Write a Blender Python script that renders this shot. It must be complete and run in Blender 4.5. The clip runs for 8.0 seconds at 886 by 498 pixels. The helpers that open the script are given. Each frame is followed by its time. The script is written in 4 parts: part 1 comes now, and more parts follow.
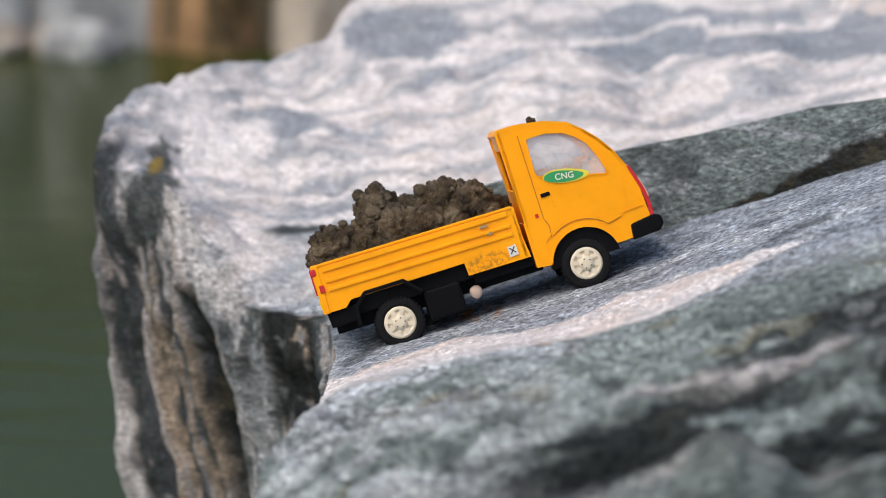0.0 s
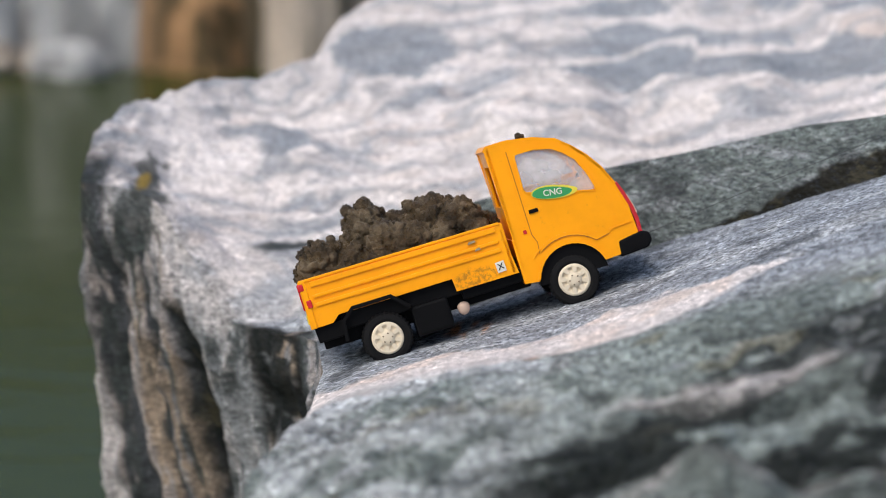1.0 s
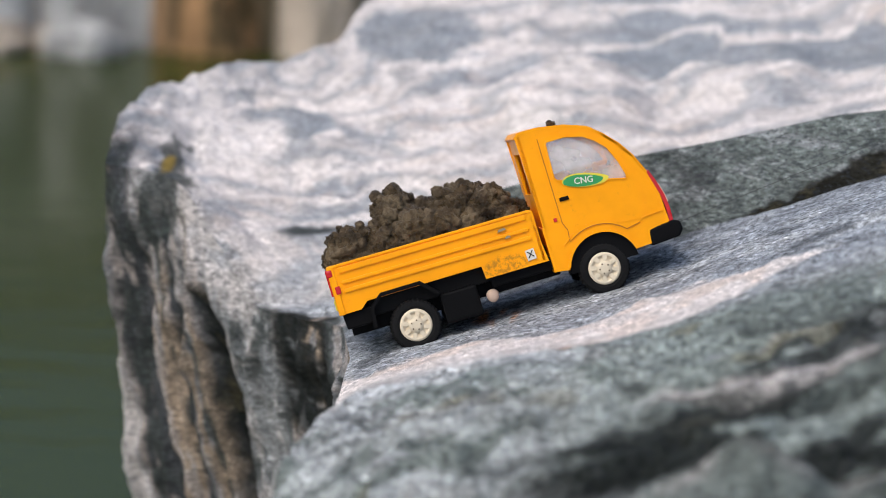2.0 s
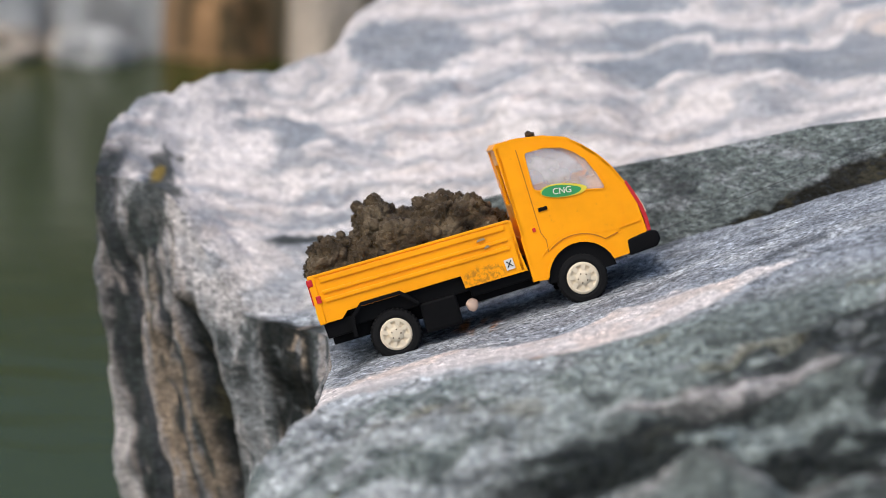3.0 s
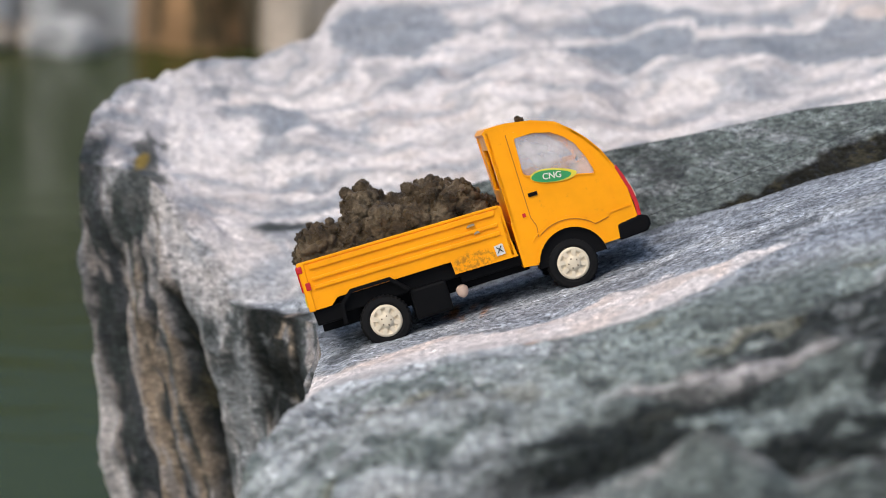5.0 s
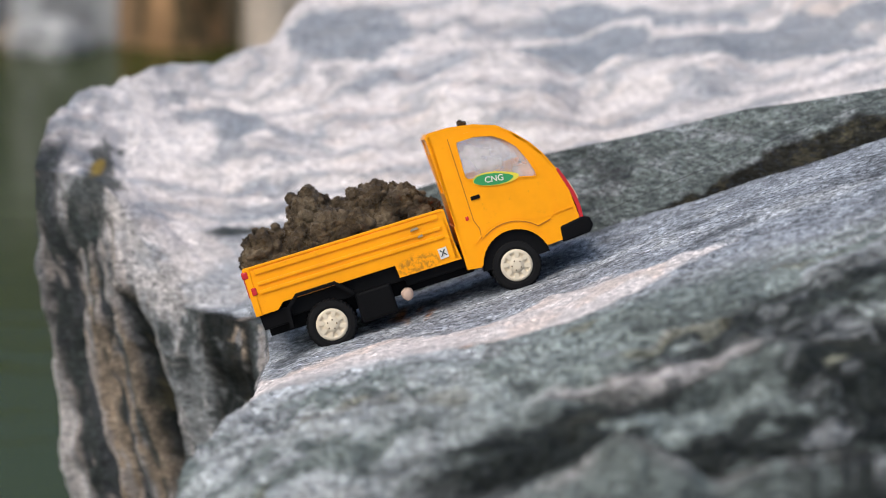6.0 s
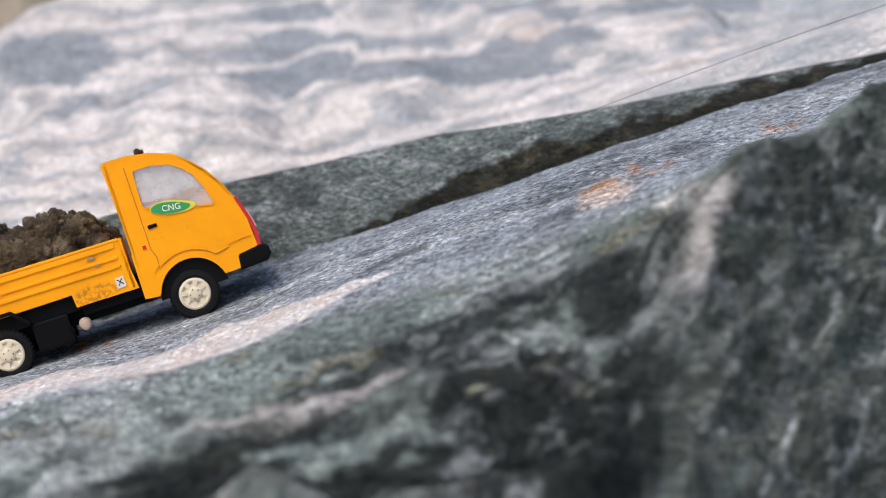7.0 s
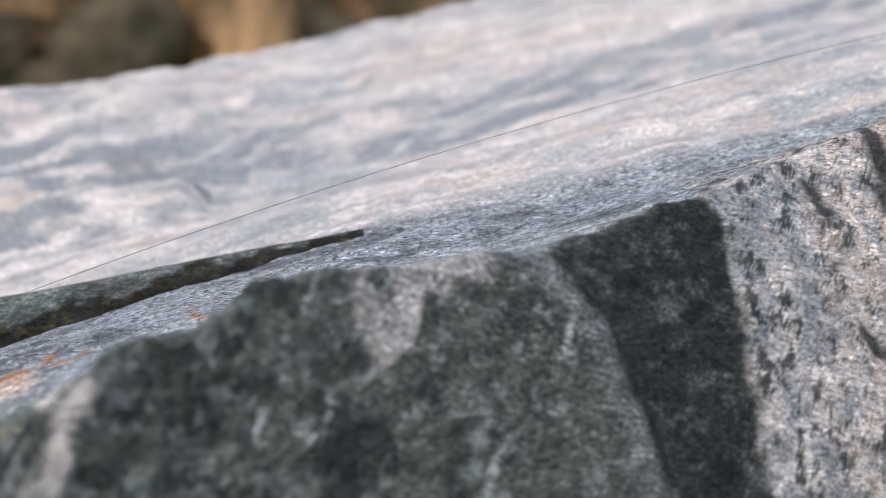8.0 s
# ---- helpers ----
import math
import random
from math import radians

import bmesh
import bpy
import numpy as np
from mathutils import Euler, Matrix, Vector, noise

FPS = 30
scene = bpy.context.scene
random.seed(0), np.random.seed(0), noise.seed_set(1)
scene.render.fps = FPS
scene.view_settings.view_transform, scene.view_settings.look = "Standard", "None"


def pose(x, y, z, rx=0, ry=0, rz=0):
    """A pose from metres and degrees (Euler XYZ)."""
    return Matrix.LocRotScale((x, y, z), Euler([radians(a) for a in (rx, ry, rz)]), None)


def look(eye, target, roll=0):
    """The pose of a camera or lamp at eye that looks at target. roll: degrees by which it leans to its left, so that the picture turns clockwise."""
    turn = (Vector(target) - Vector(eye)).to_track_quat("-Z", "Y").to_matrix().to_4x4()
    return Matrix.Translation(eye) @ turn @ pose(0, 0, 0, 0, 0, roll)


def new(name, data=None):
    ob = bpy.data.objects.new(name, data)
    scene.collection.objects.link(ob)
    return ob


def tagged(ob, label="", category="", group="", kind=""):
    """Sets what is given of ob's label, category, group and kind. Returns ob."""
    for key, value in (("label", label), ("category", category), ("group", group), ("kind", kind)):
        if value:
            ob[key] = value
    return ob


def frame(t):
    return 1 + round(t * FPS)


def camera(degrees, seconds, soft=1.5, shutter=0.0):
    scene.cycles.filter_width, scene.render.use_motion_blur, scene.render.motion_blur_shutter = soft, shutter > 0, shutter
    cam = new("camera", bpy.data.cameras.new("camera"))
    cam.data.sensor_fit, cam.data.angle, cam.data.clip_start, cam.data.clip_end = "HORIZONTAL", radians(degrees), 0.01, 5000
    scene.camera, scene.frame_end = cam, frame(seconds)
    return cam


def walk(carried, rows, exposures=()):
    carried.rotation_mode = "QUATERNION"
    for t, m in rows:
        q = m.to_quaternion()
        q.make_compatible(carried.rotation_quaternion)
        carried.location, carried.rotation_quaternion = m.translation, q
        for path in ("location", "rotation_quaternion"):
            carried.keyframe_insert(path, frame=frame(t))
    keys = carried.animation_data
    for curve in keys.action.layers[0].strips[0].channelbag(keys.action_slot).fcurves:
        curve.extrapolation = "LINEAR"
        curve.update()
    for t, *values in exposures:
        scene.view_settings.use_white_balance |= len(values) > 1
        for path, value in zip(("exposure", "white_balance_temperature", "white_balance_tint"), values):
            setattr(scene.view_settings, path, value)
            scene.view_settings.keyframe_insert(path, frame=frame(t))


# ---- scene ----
cam = camera(20.0, 8.0, soft=1.0)
PATH = [
    (0, (0.075, -1.014, 0.277), (-0.069, 0.91, -0.248), 0.5),
    (0.5, (0.082, -1.018, 0.279), (-0.066, 0.908, -0.238), 0.3),
    (1, (0.075, -1.014, 0.272), (-0.06, 0.917, -0.232), 0.9),
    (1.5, (0.055, -1.006, 0.27), (-0.068, 0.922, -0.248), 1.5),
    (3, (0.084, -1.016, 0.278), (-0.075, 0.91, -0.238), 1.3),
    (3.5, (0.071, -1.014, 0.275), (-0.065, 0.912, -0.247), 1.4),
    (4, (0.067, -1.011, 0.275), (-0.061, 0.915, -0.25), 1.5),
    (5.5, (0.083, -1.015, 0.276), (-0.053, 0.91, -0.247), 0.8),
    (6, (0.102, -1.019, 0.284), (-0.038, 0.904, -0.248), 0.4),
    (6.5, (0.133, -1.022, 0.287), (0.032, 0.906, -0.237), 0.5),
    (7, (0.155, -1.017, 0.291), (0.169, 0.914, -0.229), 1.1),
    (7.5, (0.196, -0.996, 0.3), (0.335, 0.936, -0.199), 1.8),
    (8, (0.26, -0.985, 0.308), (0.525, 0.955, -0.099), 3.06),
]
walk(cam, [(t, look(eye, target, roll)) for t, eye, target, roll in PATH], exposures=[(0, 0.05, 6550, 8), (8, 0.05, 6550, 8)])
cam.data.dof.use_dof = True
cam.data.dof.focus_distance = 1.03
cam.data.dof.aperture_fstop = 7.2

# ---------------- light ----------------
world = bpy.data.worlds.new("sky")
scene.world = world
world.use_nodes = True
wn = world.node_tree.nodes
sky = wn.new("ShaderNodeTexSky")
sky.sky_type, sky.sun_disc = "NISHITA", False
sky.sun_elevation, sky.sun_rotation = radians(54), radians(-140)
sky.air_density, sky.dust_density = 1.0, 3.0
world.node_tree.links.new(sky.outputs[0], wn["Background"].inputs[0])
wn["Background"].inputs[1].default_value = 0.175
sun = new("sun", bpy.data.lights.new("sun", "SUN"))
sun.data.energy, sun.data.angle, sun.data.color = 1.6, radians(50), (1.0, 0.96, 0.92)
sun.matrix_world = look((-1.4, -1.7, 3.0), (0, 0, 0))


# ---------------- numbers ----------------
def hash3(i, j, k, seed):
    n = (i * 374761393 + j * 668265263 + k * 2147483647 + seed * 144665) & 0xFFFFFFFF
    n = ((n ^ (n >> 13)) * 1274126177) & 0xFFFFFFFF
    n = ((n ^ (n >> 16)) * 2246822519) & 0xFFFFFFFF
    return ((n ^ (n >> 15)) & 0xFFFF) / 32767.5 - 1.0


def vnoise(p, f, seed=0):
    """Value noise in -1..1 at the points p (n x 3), f per metre (a number or three)."""
    q = p * np.asarray(f, float)
    i = np.floor(q).astype(np.int64)
    w = q - i
    w = w * w * (3 - 2 * w)
    out = np.zeros(len(p))
    for a in (0, 1):
        wa = w[:, 0] if a else 1 - w[:, 0]
        for b in (0, 1):
            wb = w[:, 1] if b else 1 - w[:, 1]
            for c in (0, 1):
                wc = w[:, 2] if c else 1 - w[:, 2]
                out += wa * wb * wc * hash3(i[:, 0] + a, i[:, 1] + b, i[:, 2] + c, seed)
    return out


def fbm(p, f, octaves=4, seed=0, gain=0.5):
    f = np.asarray(f, float)
    out, g, s = np.zeros(len(p)), 1.0, 0.0
    for o in range(octaves):
        out += g * vnoise(p, f * 2.0 ** o, seed + 17 * o)
        s += g
        g *= gain
    return out / s


def ridged(p, f, octaves=4, seed=0):
    f = np.asarray(f, float)
    out, g, s = np.zeros(len(p)), 1.0, 0.0
    for o in range(octaves):
        out += g * (1 - 2 * np.abs(vnoise(p, f * 2.0 ** o, seed + 31 * o)))
        s += g
        g *= 0.5
    return out / s


def smooth(a, b, x):
    t = np.clip((x - a) / (b - a), 0, 1)
    return t * t * (3 - 2 * t)


def soften(g, times, axis):
    """Smooths a grid along one axis, its ends held."""
    for _ in range(times):
        a = np.moveaxis(g, axis, 0)
        a[1:-1] = 0.25 * a[:-2] + 0.5 * a[1:-1] + 0.25 * a[2:]
        g = np.moveaxis(a, 0, axis)
    return g


def grid_mesh(name, grids, colours, material):
    """One mesh of several sheets; colours: an n x 4 array for each sheet, the fourth being how strong the grain shows."""
    verts, faces, cols, base = [], [], [], 0
    for g, c in zip(grids, colours):
        nv, nu = g.shape[:2]
        idx = np.arange(nv * nu).reshape(nv, nu) + base
        faces.append(np.stack([idx[:-1, :-1], idx[:-1, 1:], idx[1:, 1:], idx[1:, :-1]], -1).reshape(-1, 4))
        verts.append(g.reshape(-1, 3))
        cols.append(c)
        base += nv * nu
    v, f, c = np.concatenate(verts), np.concatenate(faces), np.concatenate(cols)
    me = bpy.data.meshes.new(name)
    me.vertices.add(len(v))
    me.vertices.foreach_set("co", v.astype(np.float32).ravel())
    me.loops.add(f.size)
    me.loops.foreach_set("vertex_index", f.astype(np.int32).ravel())
    me.polygons.add(len(f))
    me.polygons.foreach_set("loop_start", np.arange(0, f.size, 4, dtype=np.int32))
    me.polygons.foreach_set("use_smooth", np.ones(len(f), bool))
    me.update(calc_edges=True)
    at = me.color_attributes.new("rock_tint", "FLOAT_COLOR", "POINT")
    at.data.foreach_set("color", c.astype(np.float32).ravel())
    me.materials.append(material)
    me.validate()
    return me


# ---------------- materials ----------------
def material(name, colour=(0.5, 0.5, 0.5), rough=0.5, metal=0.0):
    m = bpy.data.materials.new(name)
    m.use_nodes = True
    b = m.node_tree.nodes["Principled BSDF"]
    b.inputs["Base Color"].default_value = (*colour, 1)
    b.inputs["Roughness"].default_value = rough
    b.inputs["Metallic"].default_value = metal
    return m, m.node_tree.nodes, m.node_tree.links, b


def noise_node(n, l, scale, detail=4, rough=0.6, stretch=None, turn=(0, 0, 0)):
    tex = n.new("ShaderNodeTexNoise")
    tex.inputs["Scale"].default_value, tex.inputs["Detail"].default_value = scale, detail
    tex.inputs["Roughness"].default_value = rough
    co = n.new("ShaderNodeTexCoord")
    if stretch:
        mp = n.new("ShaderNodeMapping")
        mp.inputs["Scale"].default_value, mp.inputs["Rotation"].default_value = stretch, turn
        l.new(co.outputs["Object"], mp.inputs[0])
        l.new(mp.outputs[0], tex.inputs[0])
    else:
        l.new(co.outputs["Object"], tex.inputs[0])
    return tex.outputs[0]


def ramp(n, l, src, stops):
    r = n.new("ShaderNodeValToRGB")
    els = r.color_ramp.elements
    while len(els) < len(stops):
        els.new(0.5)
    for e, (p, c) in zip(els, stops):
        e.position = p
        e.color = (*(c if isinstance(c, tuple) else (c, c, c)), 1)
    l.new(src, r.inputs[0])
    return r.outputs[0]


def mix(n, l, a, b, fac, mode="MIX"):
    x = n.new("ShaderNodeMix")
    x.data_type, x.blend_type = "RGBA", mode
    for key, v in ((6, a), (7, b), (0, fac)):
        if isinstance(v, (int, float)):
            x.inputs[key].default_value = v
        elif isinstance(v, tuple):
            x.inputs[key].default_value = (*v, 1)
        else:
            l.new(v, x.inputs[key])
    return x.outputs[2]


def bump(n, l, b, src, strength, distance):
    u = n.new("ShaderNodeBump")
    u.inputs["Strength"].default_value, u.inputs["Distance"].default_value = strength, distance
    l.new(src, u.inputs["Height"])
    if b.inputs["Normal"].links:
        l.new(b.inputs["Normal"].links[0].from_socket, u.inputs["Normal"])
    l.new(u.outputs[0], b.inputs["Normal"])


def rock_material():
    m, n, l, b = material("gneiss", rough=0.72)
    b.inputs["Specular IOR Level"].default_value = 0.08
    at = n.new("ShaderNodeAttribute")
    at.attribute_name = "rock_tint"
    col = at.outputs["Color"]
    # crystal grain, drawn out along the slope
    fine = noise_node(n, l, 1.0, 4, 0.7, (240, 460, 640), (0, radians(18), 0))
    col = mix(n, l, col, ramp(n, l, fine, [(0.36, 0.15), (0.46, 0.75), (0.53, 1.1), (0.63, 1.6)]), 0.85, "MULTIPLY")
    mid = noise_node(n, l, 1.0, 6, 0.68, (42, 85, 130), (0, radians(18), 0))
    col = mix(n, l, col, ramp(n, l, mid, [(0.35, 0.32), (0.46, 0.85), (0.54, 1.08), (0.65, 1.45)]), 0.8, "MULTIPLY")
    fleck = noise_node(n, l, 1.0, 3, 0.6, (330, 560, 800), (0, radians(18), 0))
    col = mix(n, l, col, (0.025, 0.028, 0.034), ramp(n, l, fleck, [(0.55, 0.0), (0.60, 0.85)]))
    fleck2 = noise_node(n, l, 420, 2, 0.5, (1, 1.6, 1.6))
    col = mix(n, l, col, ramp(n, l, fleck2, [(0.55, 1.0), (0.64, 1.9)]), 0.8, "MULTIPLY")
    col = mix(n, l, at.outputs["Color"], col, at.outputs["Alpha"])
    l.new(col, b.inputs["Base Color"])
    l.new(ramp(n, l, mid, [(0.3, 0.6), (0.7, 0.85)]), b.inputs["Roughness"])
    bump(n, l, b, noise_node(n, l, 110, 8, 0.7), 0.8, 0.003)
    bump(n, l, b, fine, 0.6, 0.0009)
    return m


ROCK = rock_material()
PALE, WHITE = np.array((0.555, 0.518, 0.505)), np.array((0.695, 0.64, 0.615))
BLUE, MID = np.array((0.225, 0.243, 0.268)), np.array((0.345, 0.36, 0.372))
GREEN, DARK = np.array((0.196, 0.226, 0.216)), np.array((0.032, 0.038, 0.036))
OLIVE, RUST = np.array((0.085, 0.075, 0.045)), np.array((0.42, 0.19, 0.08))
PINK = np.array((0.60, 0.50, 0.44))


def blend(c, colour, w):
    return c * (1 - w[:, None]) + colour * w[:, None]


# ---------------- the rock ----------------
def loft(rows, nu, per, power=1.0, rounds=3):
    """A sheet through rows of knots (x, y, z), each running from the rock's edge inland."""
    u = np.linspace(0, 1, nu) ** power
    lines = []
    for r in rows:
        k = np.array(r, float)
        x = k[0, 0] + (k[-1, 0] - k[0, 0]) * u
        line = np.stack([x, np.interp(x, k[:, 0], k[:, 1]), np.interp(x, k[:, 0], k[:, 2])], -1)
        lines.append(soften(line, 8, 0))
    out = []
    for a, b, n in zip(lines[:-1], lines[1:], per):
        for i in range(n):
            t = i / n
            out.append(a * (1 - t) + b * t)
    out.append(lines[-1])
    return soften(np.array(out), rounds, 0)


FRONT_FOOT = [(-0.05, -0.34, -0.25), (0.1, -0.36, -0.22), (0.24, -0.33, -0.2), (0.42, -0.24, -0.2), (0.8, -0.1, -0.15)]
FRONT_LEDGE = [(-0.06, -0.27, -0.06), (0, -0.28, -0.022), (0.06, -0.29, -0.004), (0.08, -0.29, 0.008), (0.092, -0.29, 0.018), (0.103, -0.29, 0.026),
    (0.117, -0.29, 0.018), (0.131, -0.29, 0.012), (0.155, -0.29, 0.02), (0.2, -0.29, 0.026), (0.24, -0.27, 0.02),
    (0.3, -0.23, -0.02), (0.42, -0.19, -0.06), (0.6, -0.1, -0.03), (0.8, -0.02, 0.05)]
FRONT_HOLLOW = [(-0.057, -0.245, -0.055), (0, -0.255, -0.025), (0.067, -0.262, -0.008), (0.103, -0.262, 0.001), (0.131, -0.262, -0.003),
    (0.155, -0.26, 0.002), (0.2, -0.26, 0.01), (0.235, -0.25, 0.012), (0.27, -0.225, 0.02), (0.42, -0.165, 0),
    (0.6, -0.075, 0.03), (0.8, 0, 0.1)]
FRONT_STEP = [(-0.047, -0.2, -0.028), (0.019, -0.22, -0.002), (0.084, -0.232, 0.014), (0.143, -0.232, 0.028), (0.19, -0.232, 0.036),
    (0.225, -0.225, 0.045), (0.25, -0.215, 0.066), (0.27, -0.205, 0.062), (0.42, -0.135, 0.05), (0.6, -0.04, 0.08), (0.8, 0.02, 0.14)]
FRONT_BROW = [(-0.045, -0.18, -0.026), (0, -0.18, -0.006), (0.1, -0.18, 0.015), (0.19, -0.18, 0.045), (0.23, -0.185, 0.065),
    (0.25, -0.195, 0.088), (0.263, -0.192, 0.096), (0.3, -0.172, 0.098), (0.42, -0.108, 0.09), (0.6, -0.01, 0.12), (0.8, 0.035, 0.18)]
FRONT = [FRONT_FOOT, FRONT_LEDGE, FRONT_HOLLOW, FRONT_STEP, FRONT_BROW]
SLAB_LIP = [(-0.038, -0.155, -0.022), (-0.029, -0.14, -0.016), (0.003, -0.14, -0.007), (0.034, -0.14, 0), (0.075, -0.14, 0.009),
    (0.115, -0.14, 0.023), (0.168, -0.14, 0.04), (0.2, -0.145, 0.052), (0.24, -0.165, 0.075), (0.265, -0.18, 0.099),
    (0.291, -0.168, 0.105), (0.309, -0.157, 0.121), (0.348, -0.138, 0.12), (0.394, -0.1, 0.123), (0.407, -0.09, 0.118),
    (0.461, -0.06, 0.129), (0.503, -0.03, 0.136), (0.536, 0, 0.145), (0.581, 0.02, 0.156), (0.8, 0.05, 0.23)]
SLAB_VEIN = [(-0.041, -0.1, -0.037), (-0.024, -0.08, -0.029), (0.009, -0.08, -0.018), (0.053, -0.08, -0.006), (0.086, -0.08, 0.007),
    (0.117, -0.08, 0.02), (0.173, -0.08, 0.04), (0.224, -0.07, 0.058), (0.3, -0.06, 0.08), (0.335, -0.05, 0.089),
    (0.4, -0.03, 0.103), (0.5, 0.02, 0.128), (0.581, 0.045, 0.15), (0.8, 0.07, 0.225)]
SLAB_MIDDLE = [(-0.045, -0.01, -0.046), (-0.02, -0.005, -0.0375), (0.015, 0, -0.027), (0.06, 0, -0.0125), (0.09, 0, -0.002), (0.15, 0, 0.026),
    (0.224, 0, 0.054), (0.335, 0, 0.084), (0.42, 0.03, 0.1), (0.5, 0.045, 0.122), (0.6, 0.06, 0.15), (0.8, 0.08, 0.22)]
SLAB_REAR = [(-0.055, 0.05, -0.05), (-0.032, 0.055, -0.04), (0, 0.06, -0.036), (0.025, 0.06, -0.028), (0.049, 0.06, -0.02),
    (0.108, 0.065, 0.001), (0.147, 0.065, 0.014), (0.188, 0.065, 0.029), (0.243, 0.065, 0.05), (0.285, 0.065, 0.066),
    (0.356, 0.07, 0.088), (0.479, 0.07, 0.115), (0.599, 0.08, 0.153), (0.8, 0.1, 0.22)]
SLAB = [SLAB_LIP, SLAB_VEIN, SLAB_MIDDLE, SLAB_REAR]
GUTTER = [(-0.1, 0.092, -0.055), (-0.07, 0.09, -0.05), (-0.03, 0.1, -0.035), (0.05, 0.1, -0.028), (0.19, 0.1, 0.02),
    (0.356, 0.1, 0.088), (0.6, 0.1, 0.155), (0.8, 0.12, 0.22)]
BACK_FOOT = [(-0.139, 0.11, 0), (-0.11, 0.12, -0.025), (-0.072, 0.13, -0.028), (0, 0.14, -0.02), (0.1, 0.14, -0.005), (0.2, 0.14, 0.02),
    (0.36, 0.13, 0.085), (0.6, 0.13, 0.16), (0.8, 0.15, 0.22)]
BACK_APRON = [(-0.178, 0.13, 0), (-0.133, 0.16, -0.012), (-0.1, 0.18, -0.01), (0.016, 0.2, 0.002), (0.1, 0.2, 0.006), (0.2, 0.2, 0.03),
    (0.36, 0.2, 0.08), (0.6, 0.18, 0.16), (0.8, 0.2, 0.22)]
BACK_SLOPE = [(-0.177, 0.16, 0.018), (-0.123, 0.21, 0.0), (-0.05, 0.24, 0.012), (-0.013, 0.253, 0.016), (0.078, 0.26, 0.013),
    (0.151, 0.27, 0.022), (0.2, 0.27, 0.035), (0.36, 0.27, 0.07), (0.6, 0.27, 0.15), (0.8, 0.3, 0.21)]
BACK_SHOULDER = [(-0.17, 0.195, 0.023), (-0.157, 0.22, 0.025), (-0.133, 0.25, 0.027), (-0.106, 0.27, 0.029), (-0.081, 0.285, 0.033),
    (-0.05, 0.3, 0.036), (0.079, 0.31, 0.033), (0.15, 0.32, 0.04), (0.193, 0.315, 0.046), (0.36, 0.35, 0.075), (0.6, 0.36, 0.15), (0.8, 0.4, 0.21)]
BACK_CREST = [(-0.165, 0.21, 0.02), (-0.1, 0.3, 0.022), (-0.085, 0.33, 0.03), (-0.082, 0.345, 0.043), (-0.068, 0.36, 0.053), (0, 0.4, 0.072),
    (0.1, 0.42, 0.085), (0.197, 0.45, 0.094), (0.255, 0.45, 0.101), (0.327, 0.5, 0.111), (0.432, 0.55, 0.131), (0.6, 0.6, 0.17), (0.8, 0.62, 0.24)]
BACK_BRINK = [(-0.155, 0.25, -0.02), (-0.07, 0.4, 0.0), (0.1, 0.5, 0.03), (0.43, 0.62, 0.07), (0.8, 0.7, 0.18)]
BACK_BASE = [(-0.14, 0.3, -0.3), (0, 0.5, -0.3), (0.43, 0.72, -0.3), (0.8, 0.8, -0.3)]
BACK = [GUTTER, BACK_FOOT, BACK_APRON, BACK_SLOPE, BACK_SHOULDER, BACK_CREST, BACK_BRINK, BACK_BASE]


def tilt(p):
    """The same points in the rock's own bedding: along it, across it, and through it."""
    c, n = math.cos(radians(19)), math.sin(radians(19))
    return np.stack([p[:, 0] * c + p[:, 2] * n, p[:, 1], p[:, 2] * c - p[:, 0] * n], -1)


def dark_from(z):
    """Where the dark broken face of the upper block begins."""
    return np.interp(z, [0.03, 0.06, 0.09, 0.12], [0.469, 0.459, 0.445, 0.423])


